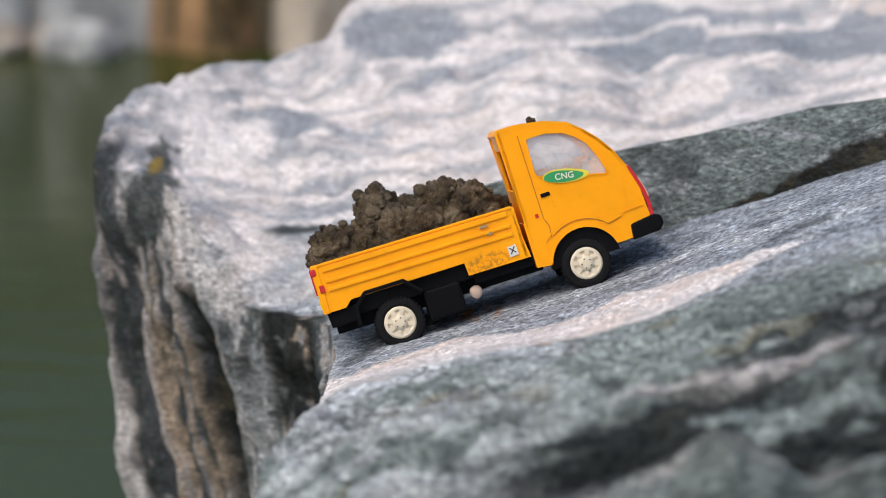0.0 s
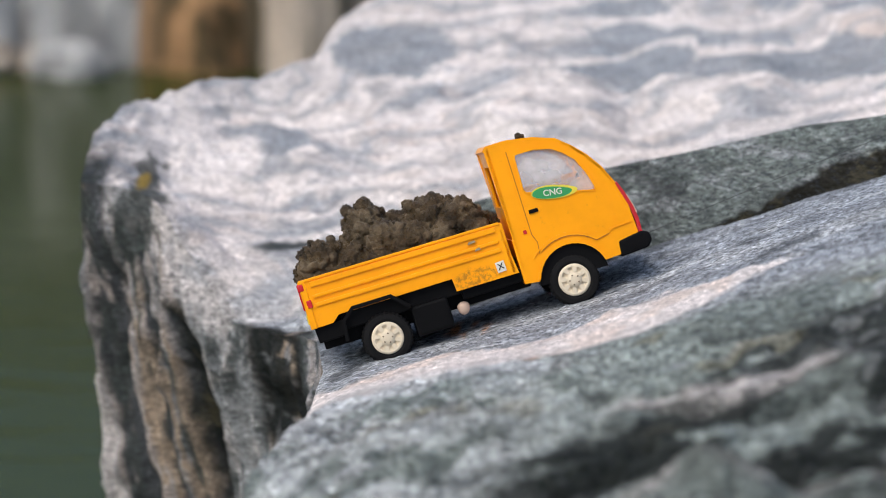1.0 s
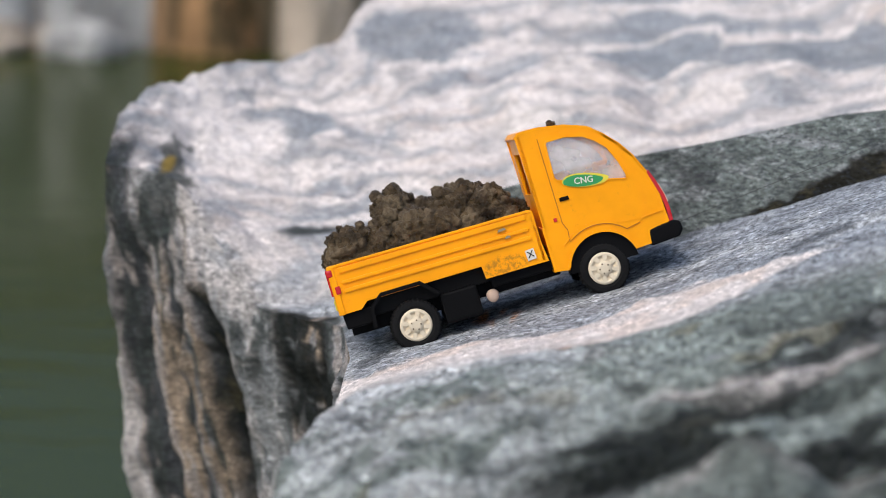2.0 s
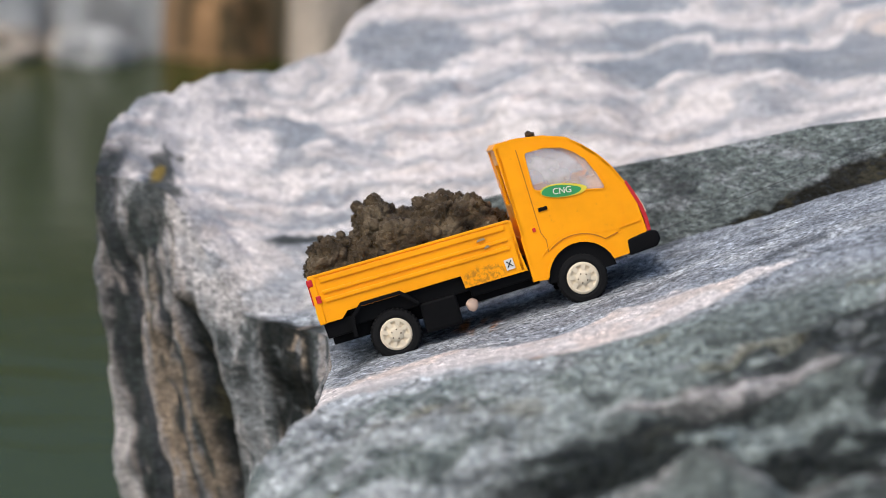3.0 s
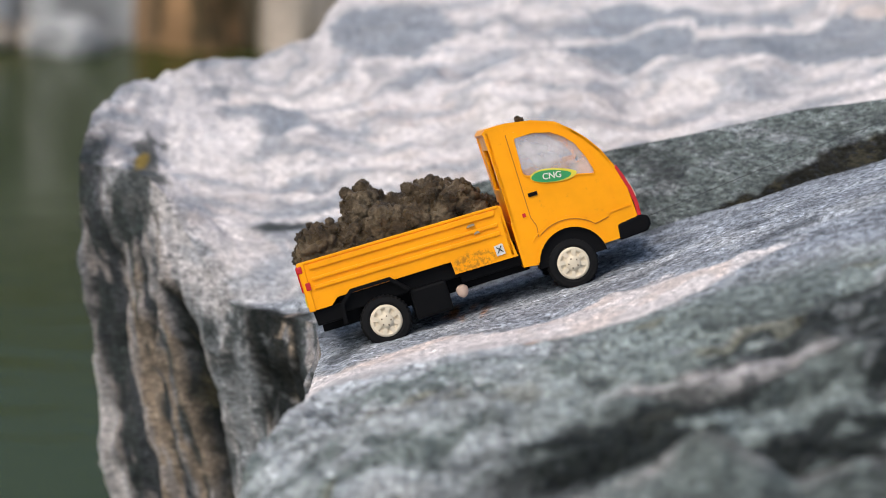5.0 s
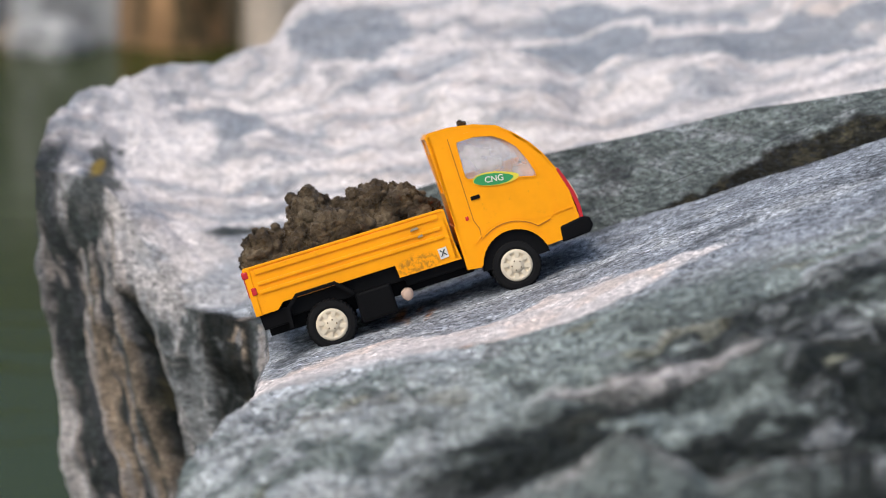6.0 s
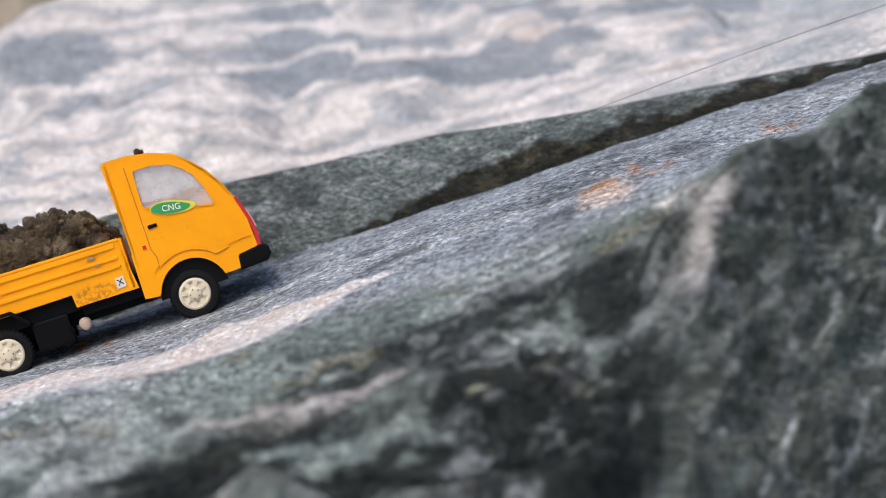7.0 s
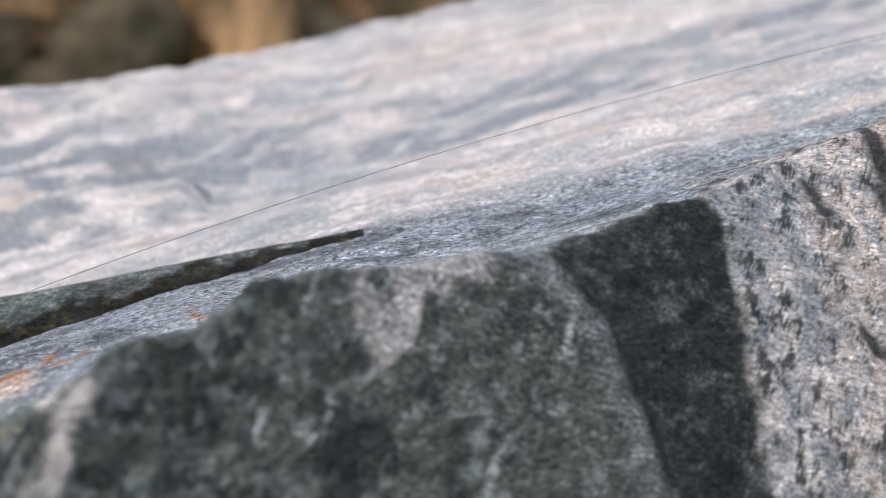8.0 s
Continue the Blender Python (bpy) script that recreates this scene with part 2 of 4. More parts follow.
def rock_colours(p, x, y, z):
    """Minerals by place: bands and stains that follow the rock's own layering; shade and glints are painted in as well.
    """
    b = tilt(p)
    warp = 0.012 * fbm(p, 28, 4, 3)
    bw = b + np.stack([0 * warp, 2.0 * warp, warp], -1)
    big = fbm(bw, (13, 22, 40), 5, 11)
    streak = fbm(bw, (10, 60, 90), 5, 21, 0.6)
    patchy = fbm(bw, (34, 60, 90), 5, 23, 0.6)
    c = np.tile(MID, (len(p), 1))
    back = smooth(0.075, 0.10, y + 0.3 * warp)
    # the pale boulder behind
    c = blend(c, PALE, back)
    c = blend(c, WHITE, back * smooth(-0.05, 0.18, streak))
    c = blend(c, BLUE * 1.5, back * smooth(0.02, 0.30, big + 0.35 * patchy) * 0.6)
    c = blend(c, BLUE * 0.9, back * smooth(0.2, 0.4, patchy + 0.4 * big) * 0.4)
    c = blend(c, PINK * 1.1, back * smooth(0.15, 0.35, fbm(bw, (14, 40, 60), 4, 41)) * (0.3 + 0.35 * smooth(0.12, 0.25, x)))
    hi = smooth(0.285, 0.30, y + 1.2 * warp) * smooth(-0.16, 0.0, fbm(bw, (12, 30, 40), 4, 5, 0.6) + 0.04) * smooth(0.42, 0.38, y)
    c = blend(c, BLUE * 1.25, hi * 0.92 * smooth(0.02, 0.07, x))
    far_right = back * smooth(0.24, 0.36, x)
    c = blend(c, MID * 1.2, far_right * smooth(0.0, 0.3, patchy) * 0.8)
    c = blend(c, RUST * 1.1, back * smooth(0.38, 0.48, fbm(bw, (26, 50, 80), 3, 43)) * 0.12)
    wave = np.sin((b[:, 1] * 1.1 + b[:, 2] * 2.0) * 110 + 11 * fbm(bw, (11, 16, 22), 3, 45) + 2.2 * fbm(bw, (30, 70, 70), 3, 46))
    c = blend(c, WHITE * 1.05, back * smooth(0.45, 0.95, wave) * (0.45 + 0.45 * smooth(0.30, 0.2, x)))
    c = blend(c, BLUE * 1.3, back * smooth(-0.55, -0.97, wave) * (0.3 + 0.3 * smooth(0.30, 0.2, x)))
    for cx, cy, rx, ry in ((0.105, 0.292, 0.055, 0.013), (0.198, 0.291, 0.045, 0.027), (-0.045, 0.305, 0.030, 0.026), (0.28, 0.335, 0.05, 0.02), (-0.10, 0.215, 0.022, 0.018)):
        d = np.hypot((x - cx) / rx, (y - cy) / ry) + 0.7 * fbm(bw, (40, 50, 60), 4, 47, 0.6)
        c = blend(c, BLUE * 1.15, smooth(1.12, 0.92, d) * back * 0.88)
    corner = smooth(1.2, 0.7, np.hypot((x + 0.135) / 0.03, (y - 0.195) / 0.03) + 0.5 * fbm(bw, (40, 40, 60), 3, 48)) * back
    c = blend(c, WHITE * 1.08, corner * 0.85)
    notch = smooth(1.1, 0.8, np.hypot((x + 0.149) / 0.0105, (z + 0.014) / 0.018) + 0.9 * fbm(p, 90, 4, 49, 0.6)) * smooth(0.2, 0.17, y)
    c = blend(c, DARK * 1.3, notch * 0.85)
    # shade of the outer corner, painted in dark blue-grey
    c = blend(c, BLUE * 0.5, smooth(-0.164, -0.170, x + 0.3 * warp) * smooth(0.014, 0.004, z + 0.5 * warp) * 0.85)
    lichen = smooth(0.0030, 0.0015, np.hypot(x + 0.152, z + 0.004) + 0.2 * warp) * smooth(0.2, 0.17, y)
    c = blend(c, np.array((0.33, 0.22, 0.04)), lichen * 0.8)
    crack = smooth(0.006, 0.003, np.hypot((x + 0.078) * 0.35, y - 0.128 - 0.3 * (x + 0.078)) + 0.25 * warp)
    c = blend(c, DARK, crack * 0.9)
    # the slab: blue-grey grain with a white vein along it
    slab = smooth(-0.125, -0.095, y + warp) * (1 - back)
    c = blend(c, BLUE * 1.35, slab)
    c = blend(c, MID * 1.2, slab * smooth(-0.05, 0.25, streak) * 0.8)
    c = blend(c, BLUE * 0.55, slab * smooth(0.10, 0.30, patchy) * 0.75)
    # green-grey ledges in front
    front = smooth(-0.105, -0.14, y + 1.5 * warp)
    c = blend(c, GREEN * 1.1, front)
    c = blend(c, MID * 1.0, front * smooth(0.02, 0.26, streak + 0.3 * big) * 0.85)
    c = blend(c, DARK * 1.1, front * smooth(0.02, 0.18, patchy + 0.5 * big) * (0.4 + 0.54 * smooth(-0.16, -0.205, y + warp)) * (0.35 + 0.65 * smooth(0.0, 0.09, x)))
    c = blend(c, OLIVE * 2.2, front * smooth(0.25, 0.4, fbm(bw, (22, 60, 90), 4, 53)) * 0.5)
    vy = np.interp(x, [-0.05, 0.0, 0.05, 0.1, 0.125, 0.2, 0.8], [-0.105, -0.100, -0.108, -0.095, -0.08, -0.05, 0.03])
    half = np.interp(x, [-0.05, -0.02, 0.06, 0.1, 0.125, 0.16, 0.8], [0.050, 0.034, 0.023, 0.018, 0.008, -0.012, -0.012])
    vein = smooth(0.004, -0.004, np.abs(y + 1.8 * warp - vy) - half - 0.004 + 0.014 * patchy + 0.008 * fbm(p, 120, 3, 50))
    c = blend(c, WHITE * 1.02, vein * 0.96)
    c = blend(c, PINK * 1.1, vein * smooth(0.05, 0.3, fbm(p, 60, 3, 9)) * 0.6)
    c = blend(c, MID * 1.2, front * smooth(0.10, 0.0, x) * smooth(0.25, -0.1, patchy) * 0.75)
    ledge = smooth(0.006, -0.004, np.abs(y + 0.229 + 1.4 * warp) - 0.0025 - 0.012 * patchy) * smooth(0.06, 0.1, x) * smooth(0.165, 0.14, x)
    c = blend(c, PALE * 1.05, ledge * 0.85)
    # dark broken rock, with the shade under the ledge painted in
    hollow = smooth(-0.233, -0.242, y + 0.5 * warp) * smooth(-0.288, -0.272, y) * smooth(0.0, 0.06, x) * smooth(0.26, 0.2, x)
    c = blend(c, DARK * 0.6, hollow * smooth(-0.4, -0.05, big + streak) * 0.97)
    ridge = smooth(-0.278, -0.283, y + 0.3 * warp) * smooth(-0.305, -0.296, y) * smooth(0.04, 0.08, x) * smooth(0.26, 0.2, x)
    c = blend(c, GREEN * 0.75, ridge * 0.9)
    rimline = ridge * smooth(-0.292, -0.287, y + 0.3 * warp)
    c = blend(c, PALE * 0.8, rimline * smooth(-0.1, 0.15, patchy) * 0.8)
    # recess beside the block: its shade is painted into the colour
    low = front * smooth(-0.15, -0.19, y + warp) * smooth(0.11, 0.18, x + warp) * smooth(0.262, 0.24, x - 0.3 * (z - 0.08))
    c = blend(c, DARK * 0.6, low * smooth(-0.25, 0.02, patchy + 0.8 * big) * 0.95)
    c = blend(c, MID * 0.8, low * smooth(0.14, 0.3, fbm(bw, (50, 120, 160), 5, 58, 0.7)) * 0.6)
    # deepest part of that recess, painted near black for its shade
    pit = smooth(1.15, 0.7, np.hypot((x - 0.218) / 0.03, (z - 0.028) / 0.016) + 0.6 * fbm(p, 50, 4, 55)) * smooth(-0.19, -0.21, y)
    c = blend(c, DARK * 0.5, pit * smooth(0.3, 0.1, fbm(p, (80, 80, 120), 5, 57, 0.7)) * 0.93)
    # two thin pale lines paint glints of light on the ledges
    glint = smooth(0.0016, 0.0, np.abs(z - 0.043 - 0.35 * (x - 0.175) + 0.3 * warp)) + smooth(0.0014, 0.0, np.abs(z - 0.030 - 0.35 * (x - 0.175) + 0.3 * warp))
    c = blend(c, np.array((0.36, 0.36, 0.27)), glint * smooth(-0.17, -0.19, y) * smooth(0.155, 0.165, x) * smooth(0.205, 0.19, x) * smooth(-0.1, 0.2, fbm(p, 90, 3, 56)) * 0.8)
    # the block at the upper end: dark face, then speckled white
    face = smooth(-0.112, -0.125, y - np.interp(x, [0.24, 0.3, 0.394, 0.46, 0.536, 0.6, 0.8], [-0.06, -0.045, 0.022, 0.06, 0.118, 0.14, 0.165]) + 0.5 * warp) * smooth(0.225, 0.25, x)
    c = blend(c, np.array((0.096, 0.106, 0.096)), face)
    c = blend(c, DARK, face * smooth(0.0, 0.2, fbm(p, (60, 60, 60), 5, 61, 0.7)) * 0.7)
    c = blend(c, DARK, face * smooth(0.1, 0.3, fbm(p, (20, 20, 20), 3, 62)) * 0.22)
    c = blend(c, GREEN * 0.95, face * smooth(0.62, 0.82, ridged(p + 1.8 * warp[:, None], (24, 24, 18), 3, 71)) * 0.6)
    c = blend(c, MID * 0.75, face * smooth(0.10, 0.30, fbm(p, (140, 140, 140), 4, 63, 0.7)) * 0.5)
    for a, b0, w in ((0.30, 0.055, 0.0022), (0.335, 0.075, 0.0016), (0.405, 0.06, 0.0018), (0.286, 0.03, 0.0016), (0.445, 0.02, 0.0014)):
        d = np.abs(x - a - 0.55 * (z - b0) + 0.9 * warp + 0.003 * fbm(p, 70, 3, 73))
        c = blend(c, MID * 1.0, face * smooth(1.3 * w, 0.2 * w, d) * smooth(-0.1, 0.25, fbm(p, 60, 4, 74, 0.65)) * 0.75)
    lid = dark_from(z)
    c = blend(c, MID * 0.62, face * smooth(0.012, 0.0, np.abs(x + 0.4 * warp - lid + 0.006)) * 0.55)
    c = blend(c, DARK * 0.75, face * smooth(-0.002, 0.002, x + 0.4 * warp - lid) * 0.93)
    c = blend(c, MID * 0.35, face * smooth(0.0, 0.01, x - lid) * smooth(0.05, 0.3, fbm(p, (110, 110, 150), 4, 75, 0.7)) * 0.6)
    side_from = np.interp(z, [0.03, 0.07, 0.10, 0.115, 0.135], [0.506, 0.501, 0.503, 0.500, 0.490])
    far = smooth(-0.003, 0.003, x - side_from + 0.9 * warp + 0.003 * fbm(p, 120, 3, 76)) * smooth(0.06, 0.02, y - 0.15 * (x - 0.5))
    c = blend(c, PALE * 0.9, far)
    c = blend(c, BLUE * 1.1, far * smooth(-0.12, 0.08, fbm(p, (110, 90, 45), 5, 83, 0.75)) * 0.85)
    c = blend(c, DARK * 0.9, far * smooth(0.08, 0.18, fbm(p, (190, 150, 60), 5, 81, 0.8)) * 0.88)
    c = blend(c, PINK * 1.1, far * smooth(0.52, 0.56, x) * 0.6 * smooth(0.1, -0.05, fbm(p, (150, 120, 45), 6, 81, 0.9)))
    gash = smooth(0.008, 0.002, np.abs(x - 0.575 - 0.12 * (0.12 - z) + 1.2 * warp)) * smooth(0.07, 0.09, z) + smooth(0.0045, 0.001, np.abs(x - 0.545 - 0.35 * (0.12 - z) + 1.3 * warp))
    c = blend(c, DARK * 0.7, far * np.clip(gash, 0, 1) * smooth(-0.2, 0.1, fbm(p, (90, 90, 40), 4, 77)) * 0.9)
    edge = front * smooth(0.008, 0.0, np.abs(x - 0.247 - 0.3 * (z - 0.08) + 0.8 * warp)) * smooth(0.045, 0.07, z)
    c = blend(c, PALE * 0.95, edge * smooth(-0.3, 0.05, patchy) * 0.9)
    top = np.interp(x, [0.34, 0.365, 0.39, 0.41], [0.110, 0.117, 0.121, 0.119])
    drip = 0.010 + 0.016 * smooth(0.014, 0.002, np.abs(x - 0.360)) + 0.006 * fbm(p, (80, 80, 20), 4, 78)
    patch = smooth(0.342, 0.350, x) * smooth(0.402, 0.392, x) * smooth(drip + 0.003, drip - 0.003, top - z + 0.6 * warp) * face
    c = blend(c, PALE * 1.05, patch * smooth(-0.5, -0.05, fbm(p, 60, 4, 65, 0.7)) * 0.92)
    # rust on the slab
    for rx, ry, rr in ((0.012, 0.005, 0.010), (0.02, -0.012, 0.009), (0.225, -0.055, 0.014), (0.245, -0.03, 0.012), (0.30, 0.0, 0.012), (0.046, -0.145, 0.006)):
        d = np.hypot(x - rx, (y - ry) * 0.45)
        c = blend(c, RUST, smooth(rr, rr * 0.3, d) * smooth(-0.10, 0.12, fbm(p, (110, 60, 160), 3, 91)) * 0.9)
    c = blend(c, PINK * 1.15, smooth(0.012, 0.004, np.hypot(x - 0.228, (y + 0.062) * 0.5) + warp) * 0.7)
    grain = 0.85 - 0.4 * vein - 0.5 * back - 0.05 * front * (1 - far) - 0.25 * far
    return np.concatenate([np.clip(c, 0.012, 0.8), grain[:, None]], 1)


def build_rock():
    g = loft(FRONT + SLAB + BACK, 820, (14, 34, 30, 44, 34, 50, 50, 40, 26, 22, 26, 34, 30, 40, 10, 8), 1.15)
    nv, nu = g.shape[:2]
    p = g.reshape(-1, 3)
    x, y, z = p.T.copy()
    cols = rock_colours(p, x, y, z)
    rough = 0.35 + 0.65 * smooth(-0.10, -0.16, y) + 0.5 * smooth(0.08, 0.14, y)
    q = p.copy()
    bed = tilt(p)
    amp = (0.004 * fbm(bed, (18, 34, 60), 4, 1) + 0.004 * ridged(bed, (22, 60, 80), 4, 2) - 0.0015) * rough
    amp += (0.0085 * (ridged(bed, (15, 42, 30), 5, 8) - 0.35) + 0.0042 * ridged(bed, (44, 100, 90), 4, 9)) * smooth(-0.13, -0.19, y)
    amp += 0.006 * (ridged(p, (26, 26, 26), 4, 12) - 0.3) * smooth(-0.112, -0.125, y - np.interp(x, [0.24, 0.3, 0.394, 0.46, 0.536, 0.6, 0.8], [-0.06, -0.045, 0.022, 0.06, 0.118, 0.14, 0.165])) * smooth(0.235, 0.26, x)
    block_face = smooth(-0.112, -0.125, y - np.interp(x, [0.24, 0.3, 0.394, 0.46, 0.536, 0.6, 0.8], [-0.06, -0.045, 0.022, 0.06, 0.118, 0.14, 0.165])) * smooth(0.235, 0.26, x)
    step = block_face * (0.007 * smooth(0.004, -0.004, x - dark_from(z)) * smooth(0.10, 0.0, dark_from(z) - x) + 0.005 * smooth(0.497, 0.506, x))
    amp += 0.0014 * ridged(p, (90, 90, 90), 4, 13) * (0.2 + 0.8 * smooth(-0.11, -0.15, y))
    amp += 0.0011 * fbm(p, 150, 4, 6, 0.6) * (0.5 + 0.5 * rough)
    for cx, cy, rx, ry, h in ((0.035, 0.245, 0.048, 0.042, 0.011), (0.125, 0.272, 0.042, 0.030, 0.010), (-0.10, 0.20, 0.05, 0.03, 0.006), (0.26, 0.30, 0.06, 0.04, 0.010)):
        d = np.hypot((x - cx) / rx, (y - cy) / ry) + 0.35 * fbm(p, 30, 3, 27)
        amp += h * smooth(1.12, 0.55, d)
    q[:, 2] += amp
    q[:, 1] -= 0.6 * amp * smooth(-0.12, -0.2, y) + step
    g = q.reshape(nv, nu, 3)
    # the broken side above the water
    lip = g[:, 0].copy()
    depth = np.linspace(0, 1, 110) ** 1.2
    side = np.zeros((nv, 110, 3))
    low = lip.copy()
    low = soften(low, 60, 0)
    for j, d in enumerate(depth):
        row = lip * (1 - smooth(0, 0.25, d)) + low * smooth(0, 0.25, d)
        row[:, 2] = lip[:, 2] * (1 - d) - 0.30 * d
        row[:, 0] += 0.026 * d - 0.004 * smooth(0.0, 0.08, d) * smooth(0.3, 0.1, d)
        side[:, j] = row
    sp = side.reshape(-1, 3)
    dd = np.tile(depth, nv)
    flute = fbm(sp, (38, 38, 7), 4, 14)
    push = (0.008 * flute + 0.0075 * (ridged(sp, (110, 90, 12), 5, 15) - 0.3) + 0.0045 * fbm(sp, (110, 110, 60), 5, 25, 0.65)) * smooth(0, 0.10, dd)
    s2 = sp.copy()
    s2[:, 0] -= push * 0.7
    s2[:, 1] -= push * 0.7
    # strata that lean as they go down, counted along the face
    sx, sy, sz = sp.T
    wv = 0.02 * fbm(sp, 25, 4, 16)
    k = sx + 0.2 * sz + 0.22 * wv + 0.0016 * fbm(sp, (120, 120, 30), 4, 30)
    blot = fbm(sp, (120, 120, 60), 5, 18, 0.65)
    streaks = fbm(np.stack([k, 0.3 * sy, 0.12 * sz], -1), (420, 60, 60), 4, 17, 0.6)

    def band(a, b, soft=0.0022):
        return smooth(a - soft, a + soft, k) * smooth(b + soft, b - soft, k)
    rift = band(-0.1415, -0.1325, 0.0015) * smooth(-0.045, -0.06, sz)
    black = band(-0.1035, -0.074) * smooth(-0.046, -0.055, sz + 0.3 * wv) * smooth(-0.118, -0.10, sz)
    stripe = band(-0.1835, -0.166) + band(-0.1555, -0.1515, 0.001)
    sunk = (0.007 * rift + 0.003 * black + 0.002 * np.clip(stripe, 0, 1)) * smooth(0.02, 0.16, dd)
    s2[:, 0] += sunk
    s2[:, 1] += sunk
    # toned darker than the top: the side's shade is in these colours
    sc = np.tile(PALE * 0.6, (len(sp), 1))
    sc = blend(sc, BLUE * 0.7, smooth(-0.08, 0.18, streaks) * 0.8)
    sc = blend(sc, PINK * 0.72, smooth(0.0, -0.28, streaks) * 0.6)
    sc = blend(sc, np.array((0.27, 0.185, 0.10)), smooth(0.16, 0.30, fbm(np.stack([k, 0.3 * sy, 0.15 * sz], -1), (300, 60, 60), 3, 19)) * 0.6)
    sc = blend(sc, DARK * 1.6, smooth(0.12, 0.26, streaks + 0.3 * blot) * 0.85)
    sc = blend(sc, BLUE * 0.24, np.clip(stripe, 0, 1) * smooth(-0.6, -0.25, blot + streaks) * 0.95)
    sc = blend(sc, DARK * 1.2, np.clip(stripe, 0, 1) * smooth(-0.1, 0.15, blot) * 0.85)
    grey = band(-0.1325, -0.103)
    sc = blend(sc, MID * 0.75, grey * 0.9)
    sc = blend(sc, DARK * 1.3, grey * smooth(-0.02, 0.14, blot + 0.25 * streaks - 1.5 * (sz + 0.08)) * 0.85)
    sc = blend(sc, PALE * 0.9, grey * smooth(0.12, 0.26, fbm(sp, (150, 150, 70), 4, 28, 0.65)) * 0.6)
    # shade inside the rift, painted near black
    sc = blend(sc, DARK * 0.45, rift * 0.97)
    sc = blend(sc, OLIVE * 0.8, rift * smooth(0.05, 0.25, blot) * 0.7)
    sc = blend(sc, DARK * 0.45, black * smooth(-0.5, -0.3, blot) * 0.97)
    sc = blend(sc, MID * 0.5, black * smooth(0.24, 0.34, blot) * 0.6)
    tail = smooth(-0.1835, -0.187, k) * smooth(-0.085, -0.10, sz + 0.3 * wv)
    sc = blend(sc, PALE * 0.95, tail * 0.9)
    upper = smooth(0.085, 0.03, dd + 0.06 * blot + 0.05 * streaks) * smooth(-0.166, -0.158, sx) * smooth(-0.10, -0.118, sx + 0.3 * wv)
    sc = blend(sc, PALE, upper * 0.85)
    sc = blend(sc, BLUE * 1.2, upper * smooth(0.0, 0.2, fbm(sp, 60, 4, 29)) * 0.6)
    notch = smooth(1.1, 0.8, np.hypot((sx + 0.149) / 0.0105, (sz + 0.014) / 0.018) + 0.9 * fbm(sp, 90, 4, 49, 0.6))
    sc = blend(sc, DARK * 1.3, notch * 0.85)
    sc = blend(sc, GREEN, smooth(0.0, -0.05, sy) * 0.7)
    sc = np.concatenate([np.clip(sc, 0.012, 0.8), np.full((len(sc), 1), 0.6)], 1)
    # the side's minerals and painted shade run a little way over the lip
    grid_cols, side_cols = cols.reshape(nv, nu, 4), sc.reshape(nv, 110, 4)
    reach = 9 + 14 * fbm(g[:, 0], 70, 4, 99, 0.6)
    for j in range(26):
        w = smooth(3.0, -3.0, j - reach)[:, None] * (smooth(0.02, 0.06, g[:, 0, 1]) * smooth(0.17, 0.13, g[:, 0, 1]))[:, None]
        grid_cols[:, j] = grid_cols[:, j] * (1 - w) + side_cols[:, 4] * w
    end = np.repeat(g[:, -1:], 12, axis=1)
    end[:, :, 2] = end[:, :, 2] * (1 - np.linspace(0, 1, 12)) - 0.30 * np.linspace(0, 1, 12)
    end_cols = np.repeat(cols.reshape(nv, nu, 4)[:, -1:], 12, axis=1).reshape(-1, 4)
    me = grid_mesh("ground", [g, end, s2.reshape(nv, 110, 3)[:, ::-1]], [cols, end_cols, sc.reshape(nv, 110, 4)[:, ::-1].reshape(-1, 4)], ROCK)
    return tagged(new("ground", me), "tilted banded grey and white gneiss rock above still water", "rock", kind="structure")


build_rock()


